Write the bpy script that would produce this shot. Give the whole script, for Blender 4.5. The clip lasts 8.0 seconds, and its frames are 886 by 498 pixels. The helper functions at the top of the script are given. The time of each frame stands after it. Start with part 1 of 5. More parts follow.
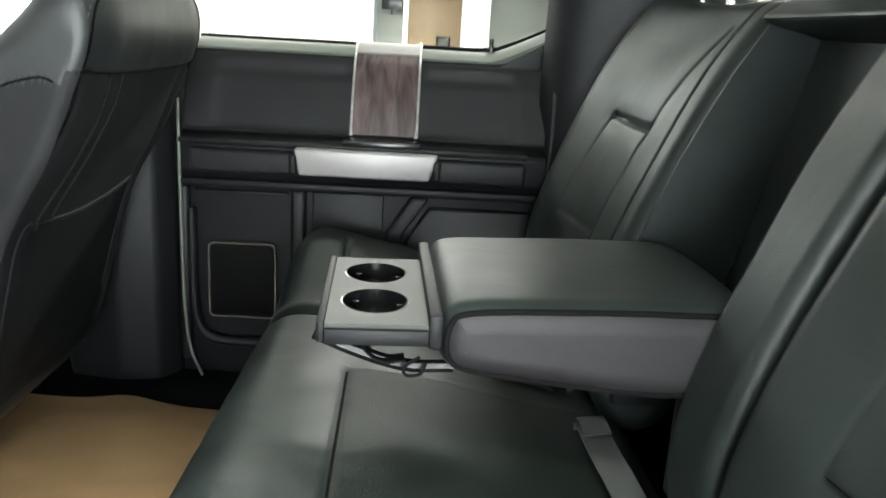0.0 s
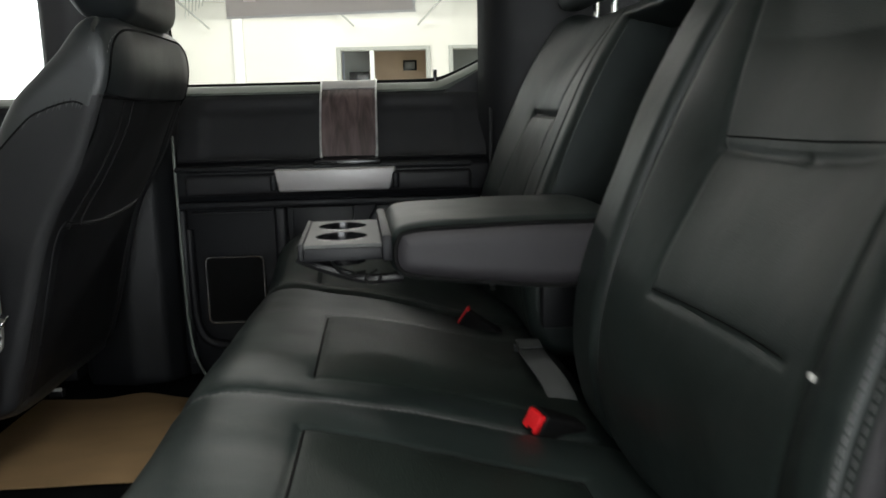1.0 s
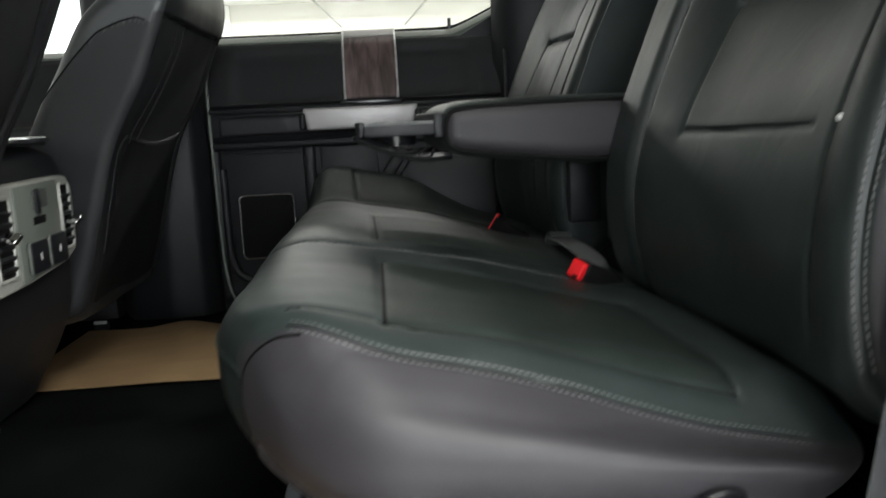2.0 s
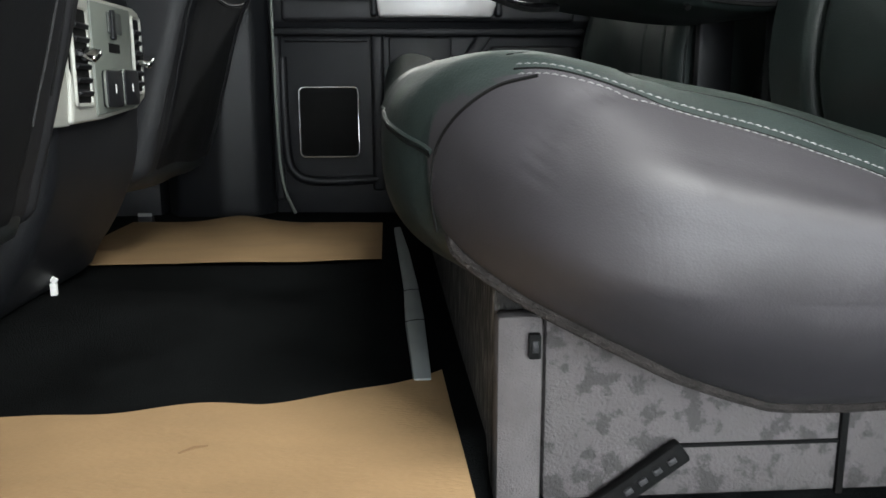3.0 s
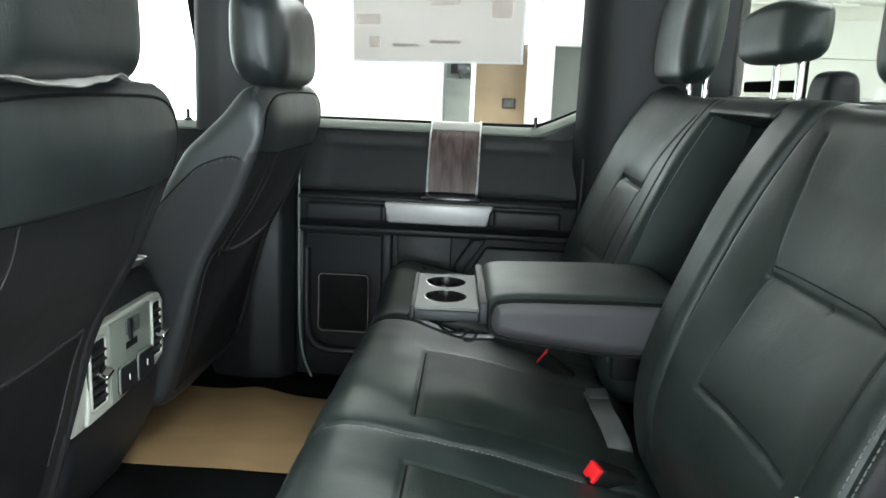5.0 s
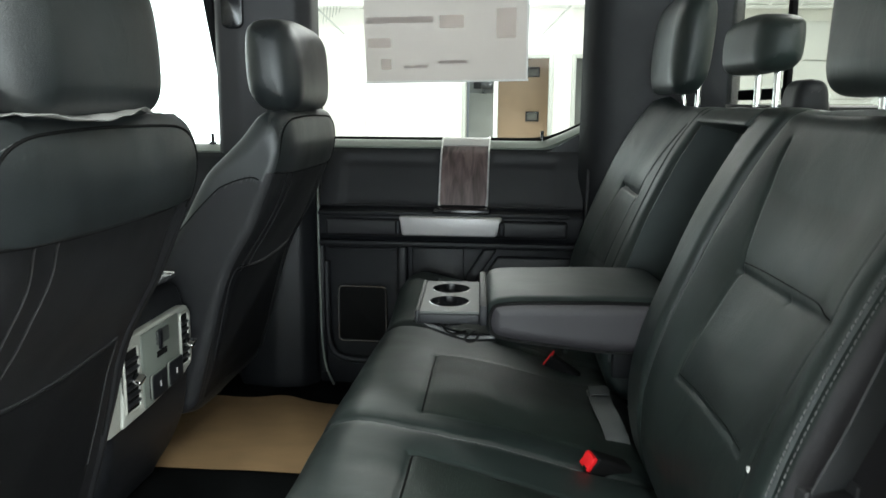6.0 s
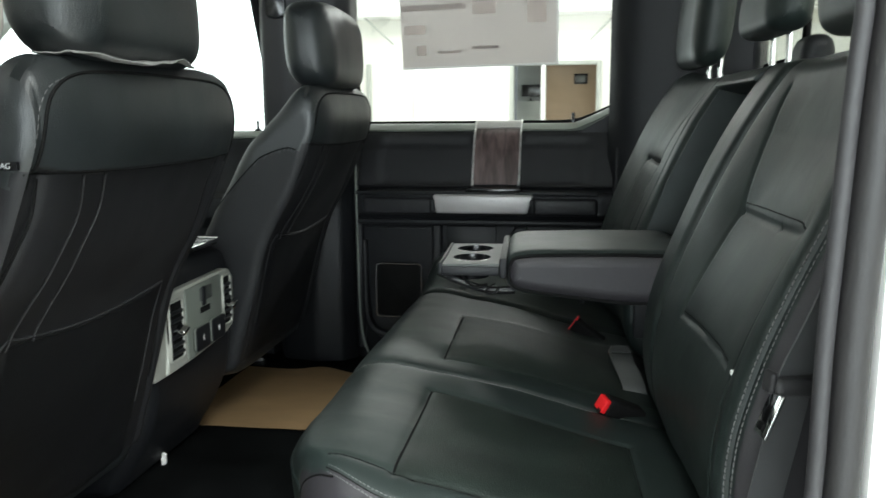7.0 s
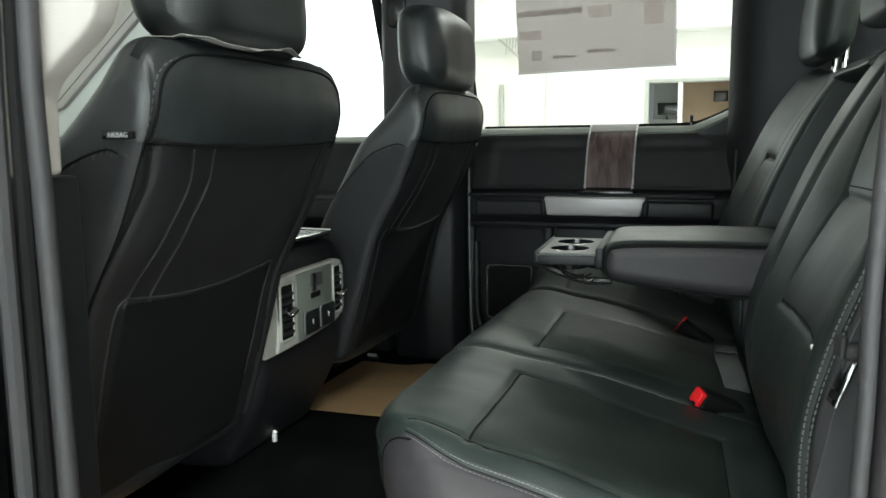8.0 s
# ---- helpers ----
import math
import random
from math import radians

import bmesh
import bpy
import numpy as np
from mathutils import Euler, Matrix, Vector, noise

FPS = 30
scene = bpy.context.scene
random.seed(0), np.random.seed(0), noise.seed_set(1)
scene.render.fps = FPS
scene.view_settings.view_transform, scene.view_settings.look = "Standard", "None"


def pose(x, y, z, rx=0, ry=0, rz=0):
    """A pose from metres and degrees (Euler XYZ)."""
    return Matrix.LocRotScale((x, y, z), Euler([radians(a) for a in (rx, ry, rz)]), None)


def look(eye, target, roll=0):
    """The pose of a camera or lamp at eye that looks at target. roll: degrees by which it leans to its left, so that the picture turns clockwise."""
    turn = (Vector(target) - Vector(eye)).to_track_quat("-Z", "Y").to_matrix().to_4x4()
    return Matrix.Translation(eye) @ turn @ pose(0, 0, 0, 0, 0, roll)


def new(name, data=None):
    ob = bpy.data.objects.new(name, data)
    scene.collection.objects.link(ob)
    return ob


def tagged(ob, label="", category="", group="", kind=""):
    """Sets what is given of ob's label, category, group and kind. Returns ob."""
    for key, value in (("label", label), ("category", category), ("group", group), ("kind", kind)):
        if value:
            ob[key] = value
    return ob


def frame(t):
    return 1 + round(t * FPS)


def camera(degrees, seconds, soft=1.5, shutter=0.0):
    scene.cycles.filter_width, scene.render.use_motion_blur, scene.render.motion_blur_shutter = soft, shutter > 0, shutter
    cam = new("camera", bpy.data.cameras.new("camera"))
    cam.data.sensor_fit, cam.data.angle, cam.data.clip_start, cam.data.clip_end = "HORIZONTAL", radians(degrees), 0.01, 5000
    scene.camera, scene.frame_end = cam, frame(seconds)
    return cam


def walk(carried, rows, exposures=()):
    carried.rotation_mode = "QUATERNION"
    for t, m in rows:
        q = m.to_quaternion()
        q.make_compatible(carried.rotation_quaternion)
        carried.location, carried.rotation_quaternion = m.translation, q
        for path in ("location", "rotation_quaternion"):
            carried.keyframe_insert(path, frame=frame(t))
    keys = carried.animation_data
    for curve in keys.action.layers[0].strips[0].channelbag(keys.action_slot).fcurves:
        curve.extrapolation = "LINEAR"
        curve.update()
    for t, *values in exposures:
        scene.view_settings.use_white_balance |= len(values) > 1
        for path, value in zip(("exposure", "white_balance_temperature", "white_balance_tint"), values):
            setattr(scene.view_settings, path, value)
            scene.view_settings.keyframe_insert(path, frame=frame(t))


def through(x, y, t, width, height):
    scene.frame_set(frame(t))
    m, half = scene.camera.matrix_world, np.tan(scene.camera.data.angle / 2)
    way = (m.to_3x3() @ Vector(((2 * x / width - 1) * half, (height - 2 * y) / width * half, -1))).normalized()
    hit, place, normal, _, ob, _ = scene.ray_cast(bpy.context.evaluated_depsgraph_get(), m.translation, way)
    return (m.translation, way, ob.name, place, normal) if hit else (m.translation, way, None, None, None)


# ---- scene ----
cam = camera(58.0, 8.0, shutter=0.5)
PATH = [
    (0, (0.153, 0.157, 0.739), (0.212, 2.087, 0.218), 3.4),
    (0.5, (0.174, 0.012, 0.702), (0.247, 1.971, 0.305), 0.5),
    (1, (0.198, -0.146, 0.636), (0.29, 1.821, 0.289), -1.4),
    (1.2, (0.21, -0.204, 0.612), (0.307, 1.765, 0.272), -1.7),
    (2.3, (0.025, -0.285, 0.405), (0.157, 1.684, 0.083), -3.0),
    (2.5, (-0.016, -0.219, 0.367), (0.119, 1.747, 0.024), -2.8),
    (2.7, (-0.042, -0.180, 0.335), (0.095, 1.778, -0.036), -1.8),
    (3, (-0.079, -0.148, 0.288), (0.058, 1.81, -0.098), -0.1),
    (3.5, (-0.083, -0.131, 0.298), (0.044, 1.818, -0.122), 2.1),
    (4, (0.011, -0.235, 0.46), (0.084, 1.715, 0.02), 2.8),
    (4.5, (0.127, -0.32, 0.706), (0.073, 1.633, 0.278), 2.9),
    (4.7, (0.148, -0.322, 0.773), (0.064, 1.633, 0.358), 3.0),
    (5.8, (0.235, -0.395, 0.822), (0.042, 1.562, 0.459), 0.5),
    (6, (0.235, -0.422, 0.812), (0.039, 1.536, 0.451), 0.4),
    (6.5, (0.247, -0.493, 0.768), (0.025, 1.464, 0.42), 0.0),
    (7, (0.298, -0.506, 0.724), (-0.027, 1.44, 0.397), -0.4),
    (7.5, (0.364, -0.501, 0.68), (-0.192, 1.396, 0.378), -0.6),
    (8, (0.371, -0.526, 0.666), (-0.279, 1.347, 0.398), -0.6),
]
LIGHT = [(0.0, 1.78, 6250, 8), (0.5, 0.70, 6400, 9), (1.0, 0.3, 6300, 12), (1.2, 0.35, 6300, 12), (2.3, 0.72, 6200, 13), (2.5, 0.82, 6150, 15), (3.0, 1.3, 6150, 11),
         (3.5, 1.85, 6200, 11), (4.0, 2.36, 6100, 8), (4.5, 2.6, 5750, 4), (4.7, 2.1, 5800, 4), (5.8, 0.95, 6000, 6), (6.0, 0.9, 6000, 6), (6.5, 0.85, 6000, 6), (7.0, 0.70, 6050, 6), (8.0, 0.6, 6150, 5)]
walk(cam, [(t, look(eye, target, roll)) for t, eye, target, roll in PATH], LIGHT)

from mathutils.bvhtree import BVHTree

# ---- world, lamps ----
world = bpy.data.worlds.new("world")
scene.world = world
world.use_nodes = True
world.node_tree.nodes["Background"].inputs[0].default_value = (0.8, 0.85, 0.9, 1)
world.node_tree.nodes["Background"].inputs[1].default_value = 0.15


def ceiling_lamp(x, y, z, sx, sy, watts, colour=(1.0, 0.98, 0.9)):
    d = bpy.data.lights.new("ceiling_lamp", "AREA")
    d.shape, d.size, d.size_y, d.energy, d.color = "RECTANGLE", sx, sy, watts, colour
    ob = new("ceiling_lamp", d)
    ob.matrix_basis = pose(x, y, z)
    return ob


CEIL = 3.25
# Added area lamp behind the open doorway, never in view: it brightens the near side.
south_fill = bpy.data.lights.new("near_side_glow", "AREA")
south_fill.shape, south_fill.size, south_fill.size_y, south_fill.energy, south_fill.color = "RECTANGLE", 12, 2.9, 540, (0.96, 1.0, 1.0)
new("near_side_glow", south_fill).matrix_basis = pose(2.5, -8.9, 1.0, 90, 0, 0)
for lx, ly, lw in ((-2.5, -2.2, 15), (1.3, -1.7, 150), (-2.5, 5.5, 30), (2.0, 5.5, 114), (-1.0, 8.8, 84), (8.6, 2.0, 105), (-6.0, 2.0, 20)):
    ceiling_lamp(lx, ly, CEIL - 0.06, 2.4, 0.5, lw)


# ---- materials ----
def mat(name, colour, rough=0.5, metal=0.0, var=0.15, scale=6.0, bump=0.0, bump_scale=300.0, fine=0.0, spec=0.5, kind="noise", stretch=(1, 1, 1), coat=0.0, dark=None, band=(0.35, 0.68), wave=0.0, wave_scale=24.0, worn=0.07):
    m = bpy.data.materials.new(name)
    m.use_nodes = True
    nt = m.node_tree
    n, l = nt.nodes, nt.links
    b = n["Principled BSDF"]
    b.inputs["Roughness"].default_value = rough
    b.inputs["Metallic"].default_value = metal
    b.inputs["Specular IOR Level"].default_value = spec
    b.inputs["Coat Weight"].default_value = coat
    tc = n.new("ShaderNodeTexCoord")
    mp = n.new("ShaderNodeMapping")
    mp.inputs["Scale"].default_value = stretch
    l.new(tc.outputs["Object"], mp.inputs[0])
    big = n.new("ShaderNodeTexNoise")
    big.inputs["Scale"].default_value = scale
    big.inputs["Detail"].default_value = 6
    l.new(mp.outputs[0], big.inputs["Vector"])
    small = n.new("ShaderNodeTexNoise")
    small.inputs["Scale"].default_value = bump_scale
    small.inputs["Detail"].default_value = 3
    l.new(mp.outputs[0], small.inputs["Vector"])
    ramp = n.new("ShaderNodeValToRGB")
    c = Vector(colour)
    lo = Vector(dark) if dark else c * (1 - var)
    hi = c if dark else c * (1 + var)
    ramp.color_ramp.elements[0].position, ramp.color_ramp.elements[1].position = band
    ramp.color_ramp.elements[0].color = (*lo, 1)
    ramp.color_ramp.elements[1].color = (*hi, 1)
    if fine > 0:
        mix = n.new("ShaderNodeMix")
        mix.inputs[0].default_value = fine
        l.new(big.outputs[0], mix.inputs[2])
        l.new(small.outputs[0], mix.inputs[3])
        l.new(mix.outputs[0], ramp.inputs[0])
    else:
        l.new(big.outputs[0], ramp.inputs[0])
    l.new(ramp.outputs[0], b.inputs["Base Color"])
    rr = n.new("ShaderNodeMapRange")
    rr.inputs["To Min"].default_value = max(0.02, rough - worn)
    rr.inputs["To Max"].default_value = min(1.0, rough + worn)
    l.new(big.outputs[0], rr.inputs[0])
    l.new(rr.outputs[0], b.inputs["Roughness"])
    if bump > 0:
        bp = n.new("ShaderNodeBump")
        bp.inputs["Strength"].default_value = 1.0
        bp.inputs["Distance"].default_value = bump
        src = small
        if kind == "cells":
            src = n.new("ShaderNodeTexVoronoi")
            src.inputs["Scale"].default_value = bump_scale
            l.new(mp.outputs[0], src.inputs["Vector"])
        l.new(src.outputs[0], bp.inputs["Height"])
        l.new(bp.outputs[0], b.inputs["Normal"])
        if wave > 0:
            wn = n.new("ShaderNodeTexNoise")
            wn.inputs["Scale"].default_value = wave_scale
            wn.inputs["Detail"].default_value = 4
            wn.inputs["Distortion"].default_value = 1.2
            l.new(tc.outputs["Object"], wn.inputs["Vector"])
            wb = n.new("ShaderNodeBump")
            wb.inputs["Strength"].default_value = 1.0
            wb.inputs["Distance"].default_value = wave
            l.new(wn.outputs[0], wb.inputs["Height"])
            l.new(wb.outputs[0], bp.inputs["Normal"])
    return m


LEATHER = mat("black_leather", (0.0158, 0.0232, 0.0216), 0.46, var=0.25, scale=7, bump=0.00015, bump_scale=560, kind="cells", spec=0.52, wave=0.0009, wave_scale=13, worn=0.16)
INSERT = mat("perforated_leather", (0.0115, 0.0178, 0.0148), 0.52, var=0.3, scale=9, bump=0.0003, bump_scale=420, kind="cells", spec=0.45, wave=0.0009, wave_scale=11, worn=0.16)
# The seat side's vinyl made darker: the armrest's shade is in the colour.
VINYL_SHADED = mat("dark_vinyl_shaded", (0.0195, 0.0178, 0.0208), 0.56, var=0.12, scale=5, bump=0.00006, bump_scale=700, kind="cells", spec=0.45, wave=0.0006, wave_scale=18)
VINYL = mat("dark_vinyl", (0.029, 0.0272, 0.031), 0.56, var=0.12, scale=5, bump=0.00006, bump_scale=700, kind="cells", spec=0.5, wave=0.0004, wave_scale=18)
PLASTIC = mat("black_plastic", (0.0072, 0.0078, 0.0095), 0.52, var=0.12, scale=8, bump=0.00015, bump_scale=600, kind="cells", spec=0.36)
DOORPAD = mat("door_pad_vinyl", (0.0120, 0.0120, 0.0138), 0.5, var=0.12, scale=6, bump=0.0001, bump_scale=650, kind="cells", spec=0.42, wave=0.0004, wave_scale=16)
# Same leather as the rear seat; its different light is put into this bluer tint.
FRONTHIDE = mat("black_leather_less_green", (0.0140, 0.0170, 0.0180), 0.43, var=0.2, scale=7, bump=0.00015, bump_scale=560, kind="cells", spec=0.6, wave=0.0008, wave_scale=13, worn=0.14)
SEATPANEL = mat("seat_back_vinyl", (0.0112, 0.0114, 0.0128), 0.58, var=0.15, scale=6, bump=0.00008, bump_scale=620, kind="cells", spec=0.38, wave=0.0010, wave_scale=9)
POCKET = mat("pocket_vinyl", (0.0058, 0.0062, 0.0072), 0.6, var=0.15, scale=6, bump=0.00008, bump_scale=620, kind="cells", spec=0.25, wave=0.0012, wave_scale=8)
GLOSS = mat("gloss_black", (0.01, 0.01, 0.011), 0.2, var=0.1, spec=0.5)
VENT = mat("champagne_silver", (0.40, 0.405, 0.365), 0.45, metal=0.2, var=0.05, scale=10)
SILVER = mat("satin_silver", (0.45, 0.435, 0.43), 0.42, metal=0.3, var=0.05, scale=10)
TRAY = mat("dark_silver_tray", (0.055, 0.059, 0.055), 0.5, metal=0.0, var=0.06, scale=14)
BRIGHT = mat("bright_trim", (0.36, 0.36, 0.36), 0.24, metal=0.85, var=0.03)
SATIN = mat("satin_chrome", (0.72, 0.72, 0.71), 0.3, metal=0.6, var=0.25, scale=60)
CHROME = mat("chrome", (0.8, 0.8, 0.8), 0.1, metal=1.0, var=0.03)
STEEL = mat("steel", (0.55, 0.55, 0.54), 0.25, metal=1.0, var=0.08, scale=30)
GREYP = mat("grey_console_plastic", (0.150, 0.166, 0.144), 0.45, var=0.05)
STITCH = mat("grey_thread", (0.155, 0.155, 0.155), 0.8, var=0.1, scale=200)
SEAM = mat("dark_seam", (0.005, 0.005, 0.005), 0.8, var=0.1, spec=0.15)
CARPET = mat("black_carpet", (0.0050, 0.0056, 0.0058), 0.95, var=0.6, scale=7, bump=0.003, bump_scale=700, fine=0.35, spec=0.03)
FUZZ = mat("grey_carpet", (0.116, 0.108, 0.108), 0.95, scale=58, bump=0.0015, bump_scale=420, fine=0.16, spec=0.2, dark=(0.070, 0.065, 0.066), band=(0.42, 0.49))
POST = mat("grey_felt", (0.108, 0.100, 0.101), 0.9, var=0.10, scale=40, bump=0.0008, bump_scale=600, spec=0.2)
STRIP = mat("pale_plastic_strip", (0.25, 0.275, 0.28), 0.4, var=0.08, scale=20)
FILM = mat("protective_film", (0.26, 0.26, 0.25), 0.35, var=0.1)
# Dark fibre; its pale streaks paint the fibres' sheen into the colour.
FIBRE = mat("dark_fibre_sheen", (0.24, 0.225, 0.205), 0.9, scale=55, bump=0.004, bump_scale=160, fine=0.25, dark=(0.020, 0.019, 0.018), stretch=(1, 4, 0.45), band=(0.49, 0.68))
PAPER = mat("kraft_paper", (0.245, 0.161, 0.081), 0.75, var=0.10, scale=7, bump=0.0007, bump_scale=160, fine=0.2, stretch=(1, 2.6, 1), spec=0.3, wave=0.003, wave_scale=5)
BINDING = mat("fuzzy_binding", (0.045, 0.040, 0.038), 0.95, scale=90, bump=0.002, bump_scale=500, fine=0.3, spec=0.1, dark=(0.022, 0.020, 0.019))
TORN = mat("torn_paper", (0.12, 0.07, 0.03), 0.9, var=0.1)
BELT = mat("black_webbing", (0.075, 0.077, 0.080), 0.6, var=0.1, bump=0.0004, bump_scale=900, spec=0.4)
STRAP = mat("grey_webbing", (0.088, 0.093, 0.091), 0.55, var=0.1, bump=0.0004, bump_scale=900, spec=0.4)
RED = mat("red_plastic", (0.70, 0.012, 0.016), 0.5, var=0.05, spec=0.25)
WHITEP = mat("white_body_paint", (0.80, 0.80, 0.78), 0.25, var=0.02, coat=0.5)
SEALGREY = mat("grey_door_seal", (0.0115, 0.0108, 0.0112), 0.55, var=0.1, bump=0.0003)
RUBBER = mat("grey_rubber", (0.024, 0.0235, 0.0255), 0.6, var=0.1, bump=0.0003)
LIGHTSEAL = mat("light_grey_trim", (0.42, 0.43, 0.43), 0.5, var=0.05)
PALETRIM = mat("pale_grey_trim", (0.50, 0.53, 0.49), 0.55, var=0.04)
HEADLINER = mat("light_grey_headliner", (0.36, 0.34, 0.315), 0.95, var=0.05, bump=0.0005, bump_scale=900)
WALL = mat("cream_wall_paint", (0.80, 0.785, 0.735), 0.9, var=0.025, scale=0.8, bump=0.0006, bump_scale=60)
WHITEM = mat("white_painted_metal", (0.82, 0.82, 0.80), 0.5, var=0.03)
TILE = mat("showroom_floor_tile", (0.72, 0.71, 0.68), 0.25, var=0.08, scale=1.2)
BROWN = mat("brown_door_paint", (0.34, 0.24, 0.15), 0.6, var=0.06)
GREYFR = mat("grey_door_frame", (0.42, 0.43, 0.40), 0.5, var=0.05)
OFFICE = mat("office_grey", (0.30, 0.31, 0.29), 0.8, var=0.1, scale=2)
DARKPIC = mat("dark_picture", (0.06, 0.06, 0.05), 0.4, var=0.5, scale=8)
WHITEPL = mat("white_plastic", (0.8, 0.8, 0.78), 0.5, var=0.05)


def wood_mat():
    m = bpy.data.materials.new("dark_wood_veneer")
    m.use_nodes = True
    n, l = m.node_tree.nodes, m.node_tree.links
    b = n["Principled BSDF"]
    tc = n.new("ShaderNodeTexCoord")
    mp = n.new("ShaderNodeMapping")
    mp.inputs["Scale"].default_value = (22, 8, 3.5)
    l.new(tc.outputs["Object"], mp.inputs[0])
    no = n.new("ShaderNodeTexNoise")
    no.inputs["Scale"].default_value, no.inputs["Detail"].default_value, no.inputs["Distortion"].default_value = 2.2, 9, 0.8
    l.new(mp.outputs[0], no.inputs["Vector"])
    r = n.new("ShaderNodeValToRGB")
    r.color_ramp.elements[0].position, r.color_ramp.elements[1].position = 0.3, 0.72
    r.color_ramp.elements[0].color, r.color_ramp.elements[1].color = (0.035, 0.024, 0.023, 1), (0.20, 0.145, 0.14, 1)
    l.new(no.outputs[0], r.inputs[0])
    l.new(r.outputs[0], b.inputs["Base Color"])
    b.inputs["Roughness"].default_value = 0.32
    return m


def glass_mat(name, tint):
    m = bpy.data.materials.new(name)
    m.use_nodes = True
    nt = m.node_tree
    nt.nodes.clear()
    o = nt.nodes.new("ShaderNodeOutputMaterial")
    t = nt.nodes.new("ShaderNodeBsdfTransparent")
    g = nt.nodes.new("ShaderNodeBsdfGlossy")
    mx = nt.nodes.new("ShaderNodeMixShader")
    t.inputs[0].default_value = (*tint, 1)
    g.inputs["Roughness"].default_value = 0.02
    mx.inputs[0].default_value = 0.05
    nt.links.new(t.outputs[0], mx.inputs[1])
    nt.links.new(g.outputs[0], mx.inputs[2])
    nt.links.new(mx.outputs[0], o.inputs[0])
    return m


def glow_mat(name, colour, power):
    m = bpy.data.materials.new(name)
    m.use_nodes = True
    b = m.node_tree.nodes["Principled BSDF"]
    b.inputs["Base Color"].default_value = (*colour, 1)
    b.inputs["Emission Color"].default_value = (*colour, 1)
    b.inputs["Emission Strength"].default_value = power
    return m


def paper_mat(name, white, through=0.6, tone=(1.0, 0.99, 0.96)):
    m = bpy.data.materials.new(name)
    m.use_nodes = True
    nt = m.node_tree
    b = nt.nodes["Principled BSDF"]
    b.inputs["Base Color"].default_value = (0.94 * white * tone[0], 0.94 * white * tone[1], 0.94 * white * tone[2], 1)
    b.inputs["Roughness"].default_value = 0.8
    t = nt.nodes.new("ShaderNodeBsdfTranslucent")
    t.inputs[0].default_value = (white * tone[0], white * tone[1], white * tone[2], 1)
    mx = nt.nodes.new("ShaderNodeMixShader")
    mx.inputs[0].default_value = through
    nt.links.new(b.outputs[0], mx.inputs[1])
    nt.links.new(t.outputs[0], mx.inputs[2])
    nt.links.new(mx.outputs[0], nt.nodes["Material Output"].inputs[0])
    return m


STICKER = paper_mat("sticker_paper", 0.66, 0.6, (1.0, 0.955, 0.93))
INK = paper_mat("grey_print", 0.76, 0.88, (1.0, 0.96, 0.95))
FAINT = paper_mat("faint_grey_print", 0.93, 0.93, (1.0, 0.97, 0.96))
WOOD = wood_mat()
GLASS = glass_mat("window_glass", (0.92, 0.94, 0.90))
PRIVACY = glass_mat("tinted_rear_glass", (0.74, 0.75, 0.71))
DAY = glow_mat("daylight_backdrop", (0.95, 1.0, 1.0), 1.7)
# Glow of the added south panel, not a known window.
FILL_GLOW = glow_mat("near_side_glow", (0.95, 1.0, 1.0), 0.95)

# ---- builders ----
ORIGIN = {}
REAR = pose(0.3, 0.787, 0.008, 0, 0, 3.2) @ pose(-0.3, -0.77, 0)
DOOR = pose(0, -0.003, 0.007)
FRONT = pose(0, 0.025, 0.005)


def thing(name, at, label, category, group="", kind="", turn=None):
    ob = new(name)
    ob.empty_display_size = 0.05
    ob.matrix_basis = (turn or Matrix()) @ pose(*at)
    ORIGIN[ob.name] = Vector(at)
    return tagged(ob, label, category, group, kind)


def part(name, bm, material, parent, label="", smooth=True):
    at = ORIGIN[parent.name]
    bmesh.ops.translate(bm, verts=bm.verts, vec=-at)
    bmesh.ops.recalc_face_normals(bm, faces=bm.faces)
    me = bpy.data.meshes.new(name)
    bm.to_mesh(me)
    bm.free()
    me.materials.append(material)
    ob = new(name, me)
    if smooth:
        me.polygons.foreach_set("use_smooth", [True] * len(me.polygons))
        me.set_sharp_from_angle(angle=radians(42))
    ob.parent = parent
    ORIGIN[ob.name] = at
    return tagged(ob, label) if label else ob


def solid(name, bm, material, label, category, kind="", at=(0, 0, 0), turn=None, group=""):
    """A thing that is one mesh."""
    bmesh.ops.translate(bm, verts=bm.verts, vec=-Vector(at))
    bmesh.ops.recalc_face_normals(bm, faces=bm.faces)
    me = bpy.data.meshes.new(name)
    bm.to_mesh(me)
    bm.free()
    me.materials.append(material)
    me.polygons.foreach_set("use_smooth", [True] * len(me.polygons))
    me.set_sharp_from_angle(angle=radians(42))
    ob = new(name, me)
    ob.matrix_basis = (turn or Matrix()) @ pose(*at)
    ORIGIN[ob.name] = Vector(at)
    return tagged(ob, label, category, group, kind)


def box(lo, hi, r=0.004, seg=2, turn=None, bm=None):
    """A box between two corners, with rounded edges; turn is about its middle."""
    bm = bm or bmesh.new()
    lo, hi = Vector(lo), Vector(hi)
    size = hi - lo
    m = pose(*((lo + hi) / 2)) @ (turn or Matrix()) @ Matrix.Diagonal((*size, 1))
    made = bmesh.ops.create_cube(bm, size=1, matrix=m)
    if r > 0:
        edges = list({e for v in made["verts"] for e in v.link_edges})
        bmesh.ops.bevel(bm, geom=edges, offset=min(r, 0.45 * min(abs(s) for s in size)), segments=seg, affect="EDGES", profile=0.5)
    return bm


